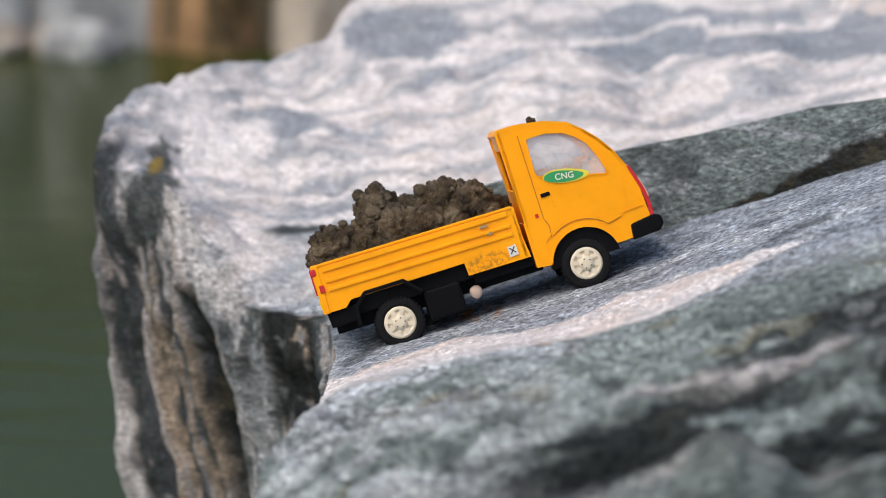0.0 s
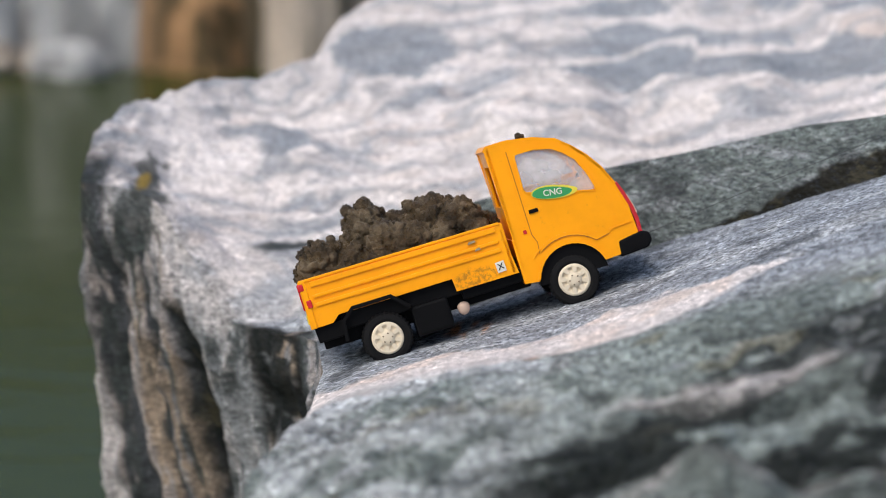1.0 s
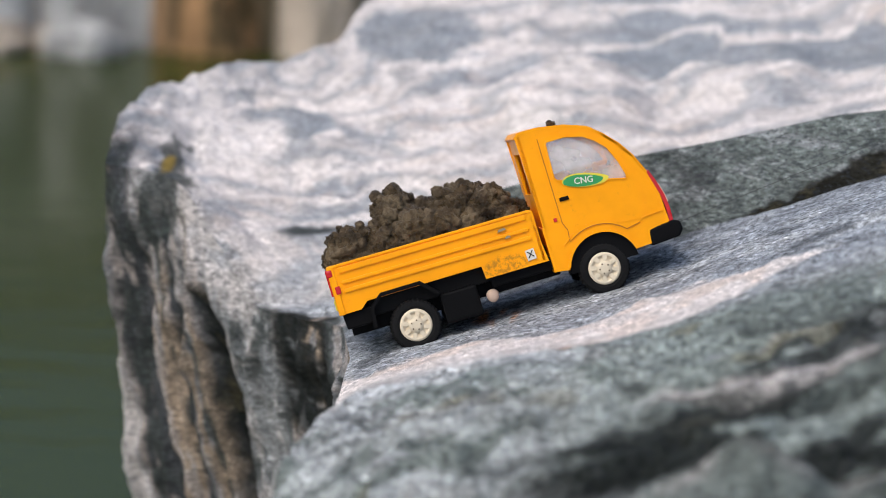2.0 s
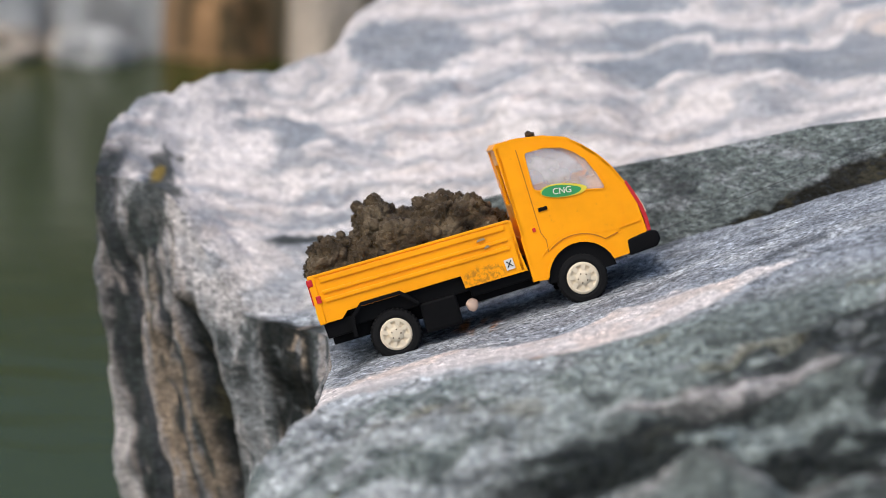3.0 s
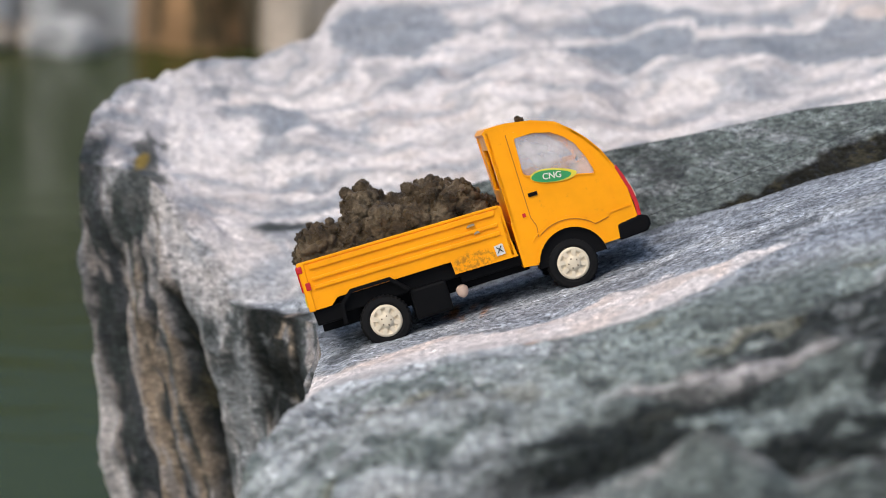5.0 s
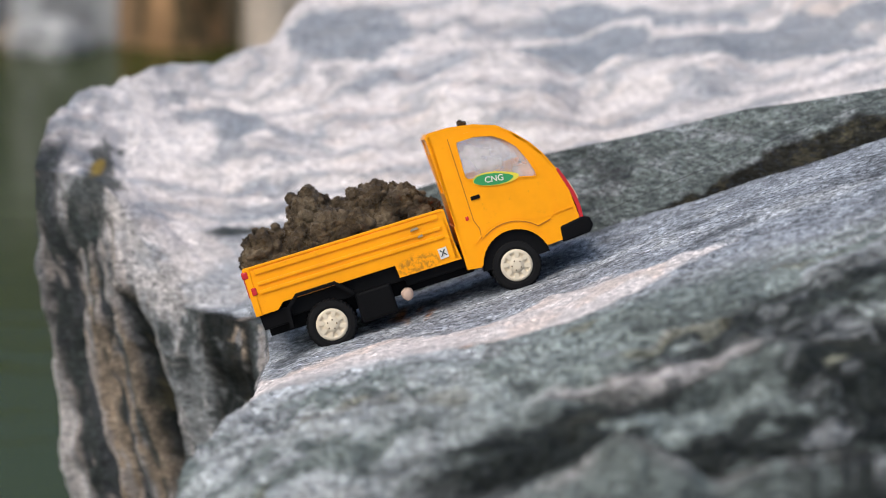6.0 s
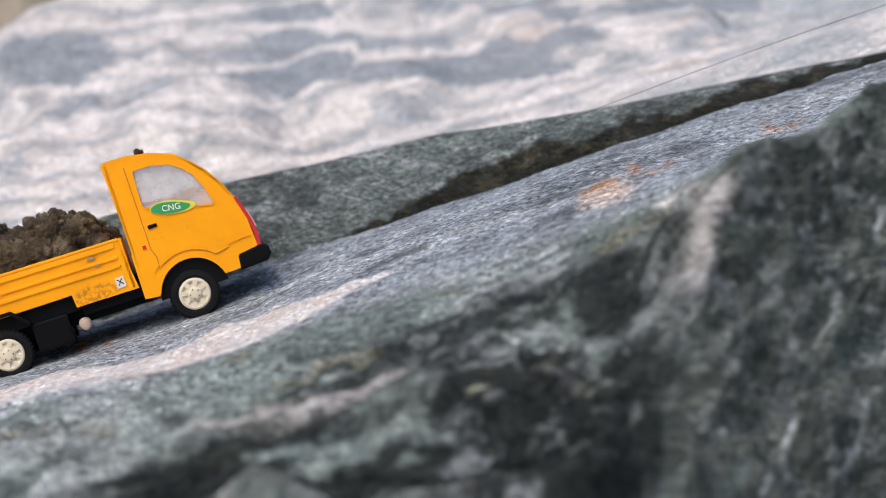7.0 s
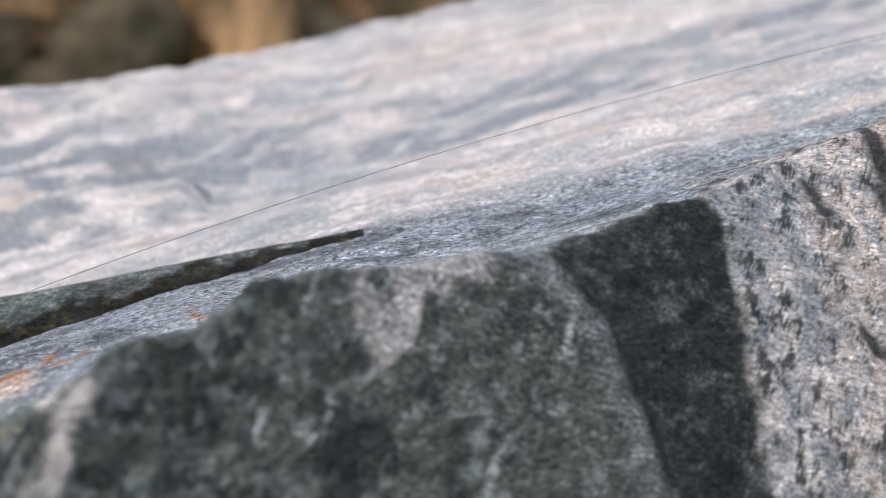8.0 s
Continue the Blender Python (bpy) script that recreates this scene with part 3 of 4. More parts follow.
def wedge_rock():
    foot = [(-0.030, 0.062, -0.075), (0.05, 0.07, -0.05), (0.19, 0.075, -0.005), (0.37, 0.08, 0.06)]
    toe = [(-0.034, 0.052, -0.044), (0, 0.056, -0.042), (0.049, 0.057, -0.026), (0.108, 0.062, -0.005), (0.188, 0.062, 0.022),
         (0.243, 0.062, 0.044), (0.285, 0.062, 0.06), (0.37, 0.068, 0.084)]
    face = [(-0.031, 0.060, -0.022), (-0.008, 0.066, -0.014), (0.047, 0.072, 0.0), (0.11, 0.074, 0.018), (0.188, 0.072, 0.040),
         (0.243, 0.068, 0.056), (0.285, 0.066, 0.068), (0.37, 0.07, 0.088)]
    crest_line = [(-0.026, 0.075, -0.007), (-0.003, 0.085, 0.003), (0.047, 0.092, 0.018), (0.11, 0.092, 0.033), (0.159, 0.092, 0.046),
         (0.188, 0.09, 0.051), (0.242, 0.085, 0.063), (0.279, 0.08, 0.072), (0.37, 0.08, 0.092)]
    back = [(-0.022, 0.12, -0.02), (0.05, 0.13, 0.005), (0.19, 0.13, 0.04), (0.37, 0.12, 0.085)]
    heel = [(-0.022, 0.15, -0.08), (0.05, 0.16, -0.06), (0.19, 0.16, 0.0), (0.37, 0.14, 0.05)]
    rows = [foot, toe, face, crest_line, back, heel]
    g = loft(rows, 480, (6, 26, 26, 24, 8), 1.0, 2)
    nv, nu = g.shape[:2]
    p = g.reshape(-1, 3)
    x, y, z = p.T.copy()
    w = 0.01 * fbm(p, 40, 3, 33)
    c = np.tile(GREEN * 0.62, (len(p), 1))
    c = blend(c, MID * 0.8, smooth(0.0, 0.3, fbm(p, (60, 130, 170), 5, 34, 0.7)) * 0.6)
    c = blend(c, DARK, smooth(0.12, 0.3, fbm(p, (40, 80, 110), 4, 32, 0.6)) * 0.6)
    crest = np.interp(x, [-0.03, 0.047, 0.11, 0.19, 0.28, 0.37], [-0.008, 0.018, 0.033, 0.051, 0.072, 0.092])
    # darker below the crest, most of all at the left end
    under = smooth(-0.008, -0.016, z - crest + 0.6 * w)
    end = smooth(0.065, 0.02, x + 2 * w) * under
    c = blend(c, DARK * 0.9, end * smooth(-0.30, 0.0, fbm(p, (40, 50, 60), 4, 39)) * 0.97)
    c = blend(c, PINK * 0.6, end * smooth(0.15, 0.4, fbm(p, 70, 3, 35)) * 0.5)
    # near-black olive along the crevice at the ledge's foot
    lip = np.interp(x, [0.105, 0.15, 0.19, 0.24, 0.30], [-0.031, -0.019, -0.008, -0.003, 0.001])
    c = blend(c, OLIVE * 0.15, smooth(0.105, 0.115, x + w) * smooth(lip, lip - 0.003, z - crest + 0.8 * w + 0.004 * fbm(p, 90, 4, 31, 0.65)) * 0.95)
    c = blend(c, OLIVE * 1.5, smooth(0.105, 0.115, x + w) * smooth(lip, lip - 0.003, z - crest) * smooth(0.05, 0.25, fbm(p, 150, 4, 42, 0.7)) * 0.22)
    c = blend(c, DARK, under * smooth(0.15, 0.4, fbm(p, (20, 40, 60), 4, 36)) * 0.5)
    q = p.copy()
    amp = (0.0065 * (ridged(p, (38, 50, 55), 5, 37) - 0.3)) * (0.35 + end) + 0.002 * fbm(p, 60, 3, 38)
    q[:, 1] -= amp
    q[:, 2] += 0.4 * amp
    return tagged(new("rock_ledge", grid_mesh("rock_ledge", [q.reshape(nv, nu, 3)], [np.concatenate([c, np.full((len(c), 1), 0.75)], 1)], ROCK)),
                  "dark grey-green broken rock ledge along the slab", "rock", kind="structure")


wedge_rock()


# ---------------- water and far bank ----------------
def water_material():
    m, n, l, b = material("water", (0.03, 0.034, 0.014), 0.16)
    b.inputs["Specular IOR Level"].default_value = 0.24
    b.inputs["IOR"].default_value = 1.33
    tone = noise_node(n, l, 1.4, 3, 0.5)
    l.new(ramp(n, l, tone, [(0.35, (0.024, 0.034, 0.004)), (0.7, (0.036, 0.050, 0.008))]), b.inputs["Base Color"])
    bump(n, l, b, noise_node(n, l, 1.0, 3, 0.5, (7, 22, 7)), 0.16, 0.01)
    return m


def plane(name, z, size, mat, label, category):
    bm = bmesh.new()
    bmesh.ops.create_grid(bm, x_segments=2, y_segments=2, size=size)
    for v in bm.verts:
        v.co.z = z
    me = bpy.data.meshes.new(name)
    bm.to_mesh(me)
    bm.free()
    me.materials.append(mat)
    return tagged(new(name, me), label, category, kind="structure")


WATER_Z = -0.2
plane("water", WATER_Z, 900, water_material(), "still dark green water with faint ripples", "water")


def stone(name, at, size, colour, seed, label, second=(0.06, 0.055, 0.03)):
    bm = bmesh.new()
    bmesh.ops.create_icosphere(bm, subdivisions=5, radius=1.0)
    p = np.array([v.co[:] for v in bm.verts])
    n = 1 + 0.38 * fbm(p + seed * 3.7, 1.5, 4, seed) + 0.14 * ridged(p + seed, 2.6, 4, seed + 5)
    q = p * n[:, None]
    q = np.sign(q) * np.abs(q) ** 0.82
    for v, co in zip(bm.verts, q):
        v.co = (co[0] * size[0], co[1] * size[1], co[2] * size[2])
    for f in bm.faces:
        f.smooth = True
    me = bpy.data.meshes.new(name)
    bm.to_mesh(me)
    bm.free()
    w = fbm(p + seed, 3.0, 4, seed + 9)
    second = (0.20, 0.20, 0.20) if min(colour) > 0.4 else second
    c = np.tile(np.array(colour), (len(p), 1)) * (1 + 0.5 * w[:, None])
    c = blend(c, np.array(second), smooth(0.02, 0.2, fbm(p + 2 * seed, 2.0, 4, seed + 19, 0.6)) * 0.8)
    att = me.color_attributes.new("rock_tint", "FLOAT_COLOR", "POINT")
    att.data.foreach_set("color", np.concatenate([np.clip(c, 0.01, 0.8), np.full((len(c), 1), 0.4)], 1).astype(np.float32).ravel())
    me.materials.append(ROCK)
    ob = tagged(new(name, me), label, "rock", "boulders on the far bank")
    ob.matrix_world = pose(*at, 0, 0, seed * 47)
    return ob


def bank():
    nx, ny = 160, 30
    gx, gy = np.meshgrid(np.linspace(-6, 9, nx), np.linspace(0, 1, ny))
    y = 1.75 + gy * 5
    z = WATER_Z - 0.08 + gy ** 0.8 * 2.2
    p = np.stack([gx, y, z], -1).reshape(-1, 3)
    w = fbm(p, 1.2, 5, 201)
    p[:, 2] += 0.18 * w
    c = np.tile(np.array((0.11, 0.095, 0.055)), (len(p), 1))
    c = blend(c, np.array((0.05, 0.055, 0.025)), smooth(-0.1, 0.3, fbm(p, 2.2, 4, 203)))
    c = blend(c, np.array((0.25, 0.23, 0.21)), smooth(0.2, 0.4, fbm(p, 3.1, 4, 205)))
    me = grid_mesh("far_bank", [p.reshape(ny, nx, 3)], [np.concatenate([c, np.full((len(c), 1), 0.4)], 1)], ROCK)
    tagged(new("far_bank", me), "brown earth bank beyond the water", "bank", kind="structure")


bank()
GREY, BROWN, TAN, UMBER, SAND = (0.46, 0.46, 0.45), (0.27, 0.17, 0.095), (0.50, 0.28, 0.13), (0.115, 0.092, 0.06), (0.52, 0.44, 0.36)
for i, (px, py, s, col, lab) in enumerate((
        (-0.60, 1.55, (0.12, 0.10, 0.22), GREY, "pale grey boulder at the water's edge"),
        (-0.475, 1.53, (0.06, 0.07, 0.17), GREY, "pale grey boulder at the water's edge"),
        (-0.80, 1.66, (0.12, 0.12, 0.16), (0.4, 0.4, 0.4), "grey boulder at the water's edge"),
        (-0.375, 1.54, (0.075, 0.07, 0.26), BROWN, "rusty brown boulder at the water's edge"),
        (-0.345, 1.49, (0.04, 0.04, 0.08), (0.34, 0.20, 0.10), "orange-brown boulder at the water's edge"),
        # dark stone added to stand for the shaded gap between two boulders
        (-0.295, 1.54, (0.05, 0.06, 0.24), UMBER, "dark brown boulder shape on the bank"),
        (-0.235, 1.50, (0.045, 0.06, 0.22), SAND, "grey-beige boulder on the bank"),
        (-0.12, 1.66, (0.09, 0.10, 0.17), BROWN, "rusty brown boulder at the water's edge"),
        (0.05, 1.70, (0.09, 0.10, 0.22), TAN, "orange-tan boulder on the bank"),
        (0.17, 1.66, (0.06, 0.10, 0.24), UMBER, "dark brown boulder shape on the bank"),
        (0.27, 1.74, (0.07, 0.10, 0.28), (0.22, 0.19, 0.12), "mossy brown boulder on the bank"),
        (0.40, 1.70, (0.07, 0.10, 0.30), TAN, "orange-tan boulder on the bank"),
        (0.52, 1.76, (0.07, 0.12, 0.32), (0.06, 0.06, 0.035), "mossy dark boulder on the bank"),
        (0.68, 1.74, (0.11, 0.14, 0.36), SAND, "grey-beige boulder on the bank"),
        (0.40, 1.45, (0.045, 0.05, 0.28), (0.58, 0.36, 0.19), "orange-tan boulder on the bank"))):
    stone("boulder", (px, py, WATER_Z + 0.02), s, col, i + 1, lab)
for i in range(8):
    px, py, r = random.uniform(-0.66, -0.47), random.uniform(1.43, 1.47), random.uniform(0.014, 0.03)
    stone("boulder", (px, py, WATER_Z + 0.2 * r), (r * 1.3, r, r * 0.9), random.choice((GREY, GREY, SAND)), 40 + i, "small pale stone at the water's edge")
for i in range(18):
    px, r = random.uniform(0.08, 0.66), random.uniform(0.035, 0.075)
    stone("boulder", (px, random.uniform(1.52, 1.6), random.uniform(-0.14, 0.05)), (r * 1.2, r, r), random.choice((TAN, UMBER, BROWN, SAND, BROWN, (0.17, 0.16, 0.08))),
          80 + i, "mossy brown stone lying on the bank")


# ---------------- the toy truck ----------------
U = 0.000231          # one unit, about a pixel of the truck in the camera's view, in metres
AXLE = 0.0109         # wheel radius


def part(name, bm, mat, parent, label=""):
    me = bpy.data.meshes.new(name)
    bmesh.ops.recalc_face_normals(bm, faces=bm.faces)
    bm.to_mesh(me)
    bm.free()
    me.materials.append(mat)
    ob = new(name, me)
    ob.parent = parent
    return tagged(ob, label)


def outline(points):
    return [Vector((x * U, 0, z * U + AXLE)) for x, z in points]


def sheet(points, holes, y, thick):
    """A plate in the side plane, with holes, from y inwards."""
    bm = bmesh.new()
    edges = []
    for loop in [points] + holes:
        vs = [bm.verts.new(p + Vector((0, y, 0))) for p in outline(loop)]
        edges += [bm.edges.new((a, b)) for a, b in zip(vs, vs[1:] + vs[:1])]
    bmesh.ops.triangle_fill(bm, use_beauty=True, use_dissolve=False, edges=edges)
    up = bmesh.ops.extrude_face_region(bm, geom=list(bm.faces))
    for v in [e for e in up["geom"] if isinstance(e, bmesh.types.BMVert)]:
        v.co.y += thick
    bmesh.ops.recalc_face_normals(bm, faces=bm.faces)
    return bm


def prism(points, y0, y1, bevel=0.0, segments=2):
    bm = bmesh.new()
    vs = [bm.verts.new(p + Vector((0, y0, 0))) for p in outline(points)]
    f = bm.faces.new(vs)
    up = bmesh.ops.extrude_face_region(bm, geom=[f])
    for v in [e for e in up["geom"] if isinstance(e, bmesh.types.BMVert)]:
        v.co.y += y1 - y0
    bmesh.ops.recalc_face_normals(bm, faces=bm.faces)
    if bevel:
        bmesh.ops.bevel(bm, geom=list(bm.edges), offset=bevel, segments=segments, affect="EDGES", profile=0.6)
    return bm


def block(x0, x1, y0, y1, z0, z1, bevel=0.0003):
    return prism([(x0, z0), (x1, z0), (x1, z1), (x0, z1)], y0, y1, bevel)


def strip(path, y0, y1, thick):
    """A bent band along a path in the side plane."""
    pts = outline(path)
    bm = bmesh.new()
    rows = []
    for i, p in enumerate(pts):
        d = (pts[min(i + 1, len(pts) - 1)] - pts[max(i - 1, 0)]).normalized()
        n = Vector((d.z, 0, -d.x)) * thick
        rows.append([bm.verts.new(q) for q in (p + Vector((0, y0, 0)), p + Vector((0, y1, 0)), p + n + Vector((0, y1, 0)), p + n + Vector((0, y0, 0)))])
    for a, b in zip(rows[:-1], rows[1:]):
        for i in range(4):
            bm.faces.new((a[i], a[(i + 1) % 4], b[(i + 1) % 4], b[i]))
    bm.faces.new(rows[0])
    bm.faces.new(rows[-1][::-1])
    bmesh.ops.recalc_face_normals(bm, faces=bm.faces)
    return bm


def lathe(profile, n=48, tread=None):
    """Turned about the y axis: profile of (radius, y)."""
    bm = bmesh.new()
    rings = []
    for i in range(n):
        a = 2 * math.pi * i / n
        ring = []
        for k, (r, y) in enumerate(profile):
            if tread and k in tread and i % 2:
                r -= 0.0005
            ring.append(bm.verts.new((r * math.cos(a), y, r * math.sin(a))))
        rings.append(ring)
    for a, b in zip(rings, rings[1:] + rings[:1]):
        for k in range(len(profile) - 1):
            bm.faces.new((a[k], a[k + 1], b[k + 1], b[k]))
    bmesh.ops.remove_doubles(bm, verts=bm.verts, dist=1e-6)
    for f in bm.faces:
        f.smooth = not tread
    return bm


def plastic(name, colour, rough, dirt=0.25, dirt_colour=(0.10, 0.065, 0.035), gloss=0.4, grime=False):
    m, n, l, b = material(name, colour, rough)
    b.inputs["Specular IOR Level"].default_value = gloss
    spots = noise_node(n, l, 260, 5, 0.7)
    broad = noise_node(n, l, 42, 4, 0.6)
    col = mix(n, l, colour, tuple(0.82 * c for c in colour), ramp(n, l, broad, [(0.4, 0.0), (0.7, 0.7)]))
    col = mix(n, l, col, dirt_colour, ramp(n, l, spots, [(0.62, 0.0), (0.75, dirt)]))
    if grime:
        co = n.new("ShaderNodeTexCoord")
        mp = n.new("ShaderNodeMapping")
        mp.inputs["Location"].default_value, mp.inputs["Scale"].default_value = (-182 * U / 0.011, 0, -(56 * U + AXLE) / 0.0045), (1 / 0.011, 0, 1 / 0.0045)
        ball = n.new("ShaderNodeTexGradient")
        ball.gradient_type = "SPHERICAL"
        l.new(co.outputs["Object"], mp.inputs[0])
        l.new(mp.outputs[0], ball.inputs[0])
        spot = ramp(n, l, ball.outputs[1], [(0.0, 0.0), (0.25, 1.0)])
        col = mix(n, l, col, mix(n, l, col, (0.16, 0.07, 0.02), ramp(n, l, noise_node(n, l, 520, 5, 0.7), [(0.44, 0.0), (0.58, 0.55)])), spot)
    l.new(col, b.inputs["Base Color"])
    l.new(ramp(n, l, broad, [(0.3, rough * 0.8), (0.7, min(1, rough * 1.35))]), b.inputs["Roughness"])
    bump(n, l, b, noise_node(n, l, 900, 3, 0.5), 0.12, 0.0002)
    return m


YELLOW = plastic("yellow_plastic", (0.97, 0.365, 0.0005), 0.34, gloss=0.2, grime=True)
BLACK = plastic("black_plastic", (0.005, 0.005, 0.0055), 0.45, 0.06, gloss=0.06)
RUBBER = plastic("tyre_rubber", (0.010, 0.010, 0.0105), 0.75, 0.3, (0.04, 0.034, 0.027), gloss=0.1)
CREAM = plastic("cream_plastic", (0.72, 0.62, 0.46), 0.5, 0.35)
RED = plastic("red_plastic", (0.52, 0.012, 0.018), 0.25, 0.1)
GREENSTICK = plastic("green_sticker", (0.03, 0.30, 0.09), 0.4, 0.1)
PAPER = plastic("white_sticker", (0.72, 0.69, 0.62), 0.6, 0.4)
LIME = plastic("yellow_sticker", (0.75, 0.62, 0.05), 0.4, 0.1)
SCUFF = plastic("grey_scuff", (0.33, 0.27, 0.16), 0.7, 0.3)
# darker yellow: the shade of the door groove put into the colour
SEAM = plastic("seam_shade", (0.42, 0.13, 0.004), 0.6, 0.4)
INK = plastic("ink", (0.02, 0.02, 0.02), 0.6, 0.0)
SHELL = plastic("pale_pink_plastic", (0.66, 0.47, 0.36), 0.5, 0.1)


def glass_material():
    m, n, l, b = material("clear_plastic", (0.88, 0.86, 0.85), 0.10)
    clear = n.new("ShaderNodeBsdfTransparent")
    clear.inputs[0].default_value = (0.93, 0.92, 0.92, 1)
    x = n.new("ShaderNodeMixShader")
    dust = ramp(n, l, noise_node(n, l, 70, 4, 0.6), [(0.35, 0.16), (0.7, 0.38)])
    l.new(dust, x.inputs[0])
    l.new(clear.outputs[0], x.inputs[1])
    l.new(b.outputs[0], x.inputs[2])
    l.new(x.outputs[0], n["Material Output"].inputs[0])
    return m


GLASS = glass_material()


def arc(cx, cz, r, a0, a1, n=14):
    return [(cx + r * math.cos(radians(a0 + (a1 - a0) * i / n)), cz + r * math.sin(radians(a0 + (a1 - a0) * i / n))) for i in range(n + 1)]


def lettering(text, size, x, z, y, mat, parent, slant=0.0):
    cu = bpy.data.curves.new("lettering", "FONT")
    cu.body, cu.size, cu.extrude, cu.align_x, cu.align_y, cu.offset = text, size, 0.00006, "CENTER", "CENTER", 0.012 * size
    tmp = new("lettering", cu)
    bpy.context.view_layer.update()
    me = bpy.data.meshes.new_from_object(tmp.evaluated_get(bpy.context.evaluated_depsgraph_get()))
    bpy.data.objects.remove(tmp)
    me.materials.clear()
    me.materials.append(mat)
    ob = new("lettering", me)
    ob.parent = parent
    ob.matrix_local = Matrix.Translation((x * U, y, z * U + AXLE)) @ pose(0, 0, 0, 90, 0, 0) @ pose(0, 0, 0, 0, 0, slant)
    return ob


def leaf(cx, cz, w, h, tilt, n=20):
    pts = []
    for i in range(n):
        a = 2 * math.pi * i / n
        px, pz = w / 2 * math.cos(a), h / 2 * math.sin(a) * (1 - 0.35 * math.cos(a) * (1 if math.sin(a) > 0 else -0.2))
        c, s = math.cos(radians(tilt)), math.sin(radians(tilt))
        pts.append((cx + c * px - s * pz, cz + s * px + c * pz))
    return pts


def wheel(truck, x, y, side):
    """A wheel whose outer face looks to the side (-1 or 1)."""
    s = side
    tyre_profile = [(0.0066, s * 0.0040), (0.0078, s * 0.0046), (0.0096, s * 0.0044), (0.0107, s * 0.0034), (AXLE, s * 0.0024),
                    (AXLE, -s * 0.0024), (0.0107, -s * 0.0036), (0.0094, -s * 0.0046), (0.006, -s * 0.0044)]
    hub = bpy.data.objects.new("wheel", None)
    scene.collection.objects.link(hub)
    hub.parent = truck
    hub.location = (x * U, y, AXLE)
    hub.rotation_euler = (0, 0.2 * x, 0)
    part("tyre", lathe(tyre_profile, 72, (3, 4, 5, 6)), RUBBER, hub, "black treaded rubber tyre")
    rim = part("rim", lathe([(0.0067, s * 0.0034), (0.0067, s * 0.0044), (0.0058, s * 0.0048), (0.0052, s * 0.0046), (0.0050, s * 0.0039),
                             (0.0033, s * 0.0039), (0.0031, s * 0.0048), (0.0012, s * 0.0050), (0.0, s * 0.0050)], 40), CREAM, hub, "cream plastic rim")
    for i in range(8):
        a = 2 * math.pi * (i + 0.5) / 8
        bm = bmesh.new()
        bmesh.ops.create_cube(bm, size=1)
        for v in bm.verts:
            wd = 0.0013 if v.co.x < 0 else 0.0021
            v.co = (0.0042 + v.co.x * 0.0026, s * 0.0040 + v.co.y * 0.0014, v.co.z * wd)
        bmesh.ops.rotate(bm, verts=bm.verts, cent=(0, 0, 0), matrix=Matrix.Rotation(a, 3, "Y"))
        part("spoke", bm, CREAM, rim)
    # dark discs stand for the shade inside five lug holes
    for i in range(5):
        a = 2 * math.pi * i / 5
        bm = lathe([(0.00034, s * 0.0049), (0.00034, s * 0.00512), (0, s * 0.00512)], 8)
        bmesh.ops.translate(bm, verts=bm.verts, vec=(0.0020 * math.cos(a), 0, 0.0020 * math.sin(a)))
        part("lug_hole_disc", bm, lug_hole_plastic, rim)
    return hub


lug_hole_plastic = plastic("lug_hole_shade", (0.20, 0.15, 0.10), 0.7, 0.0)


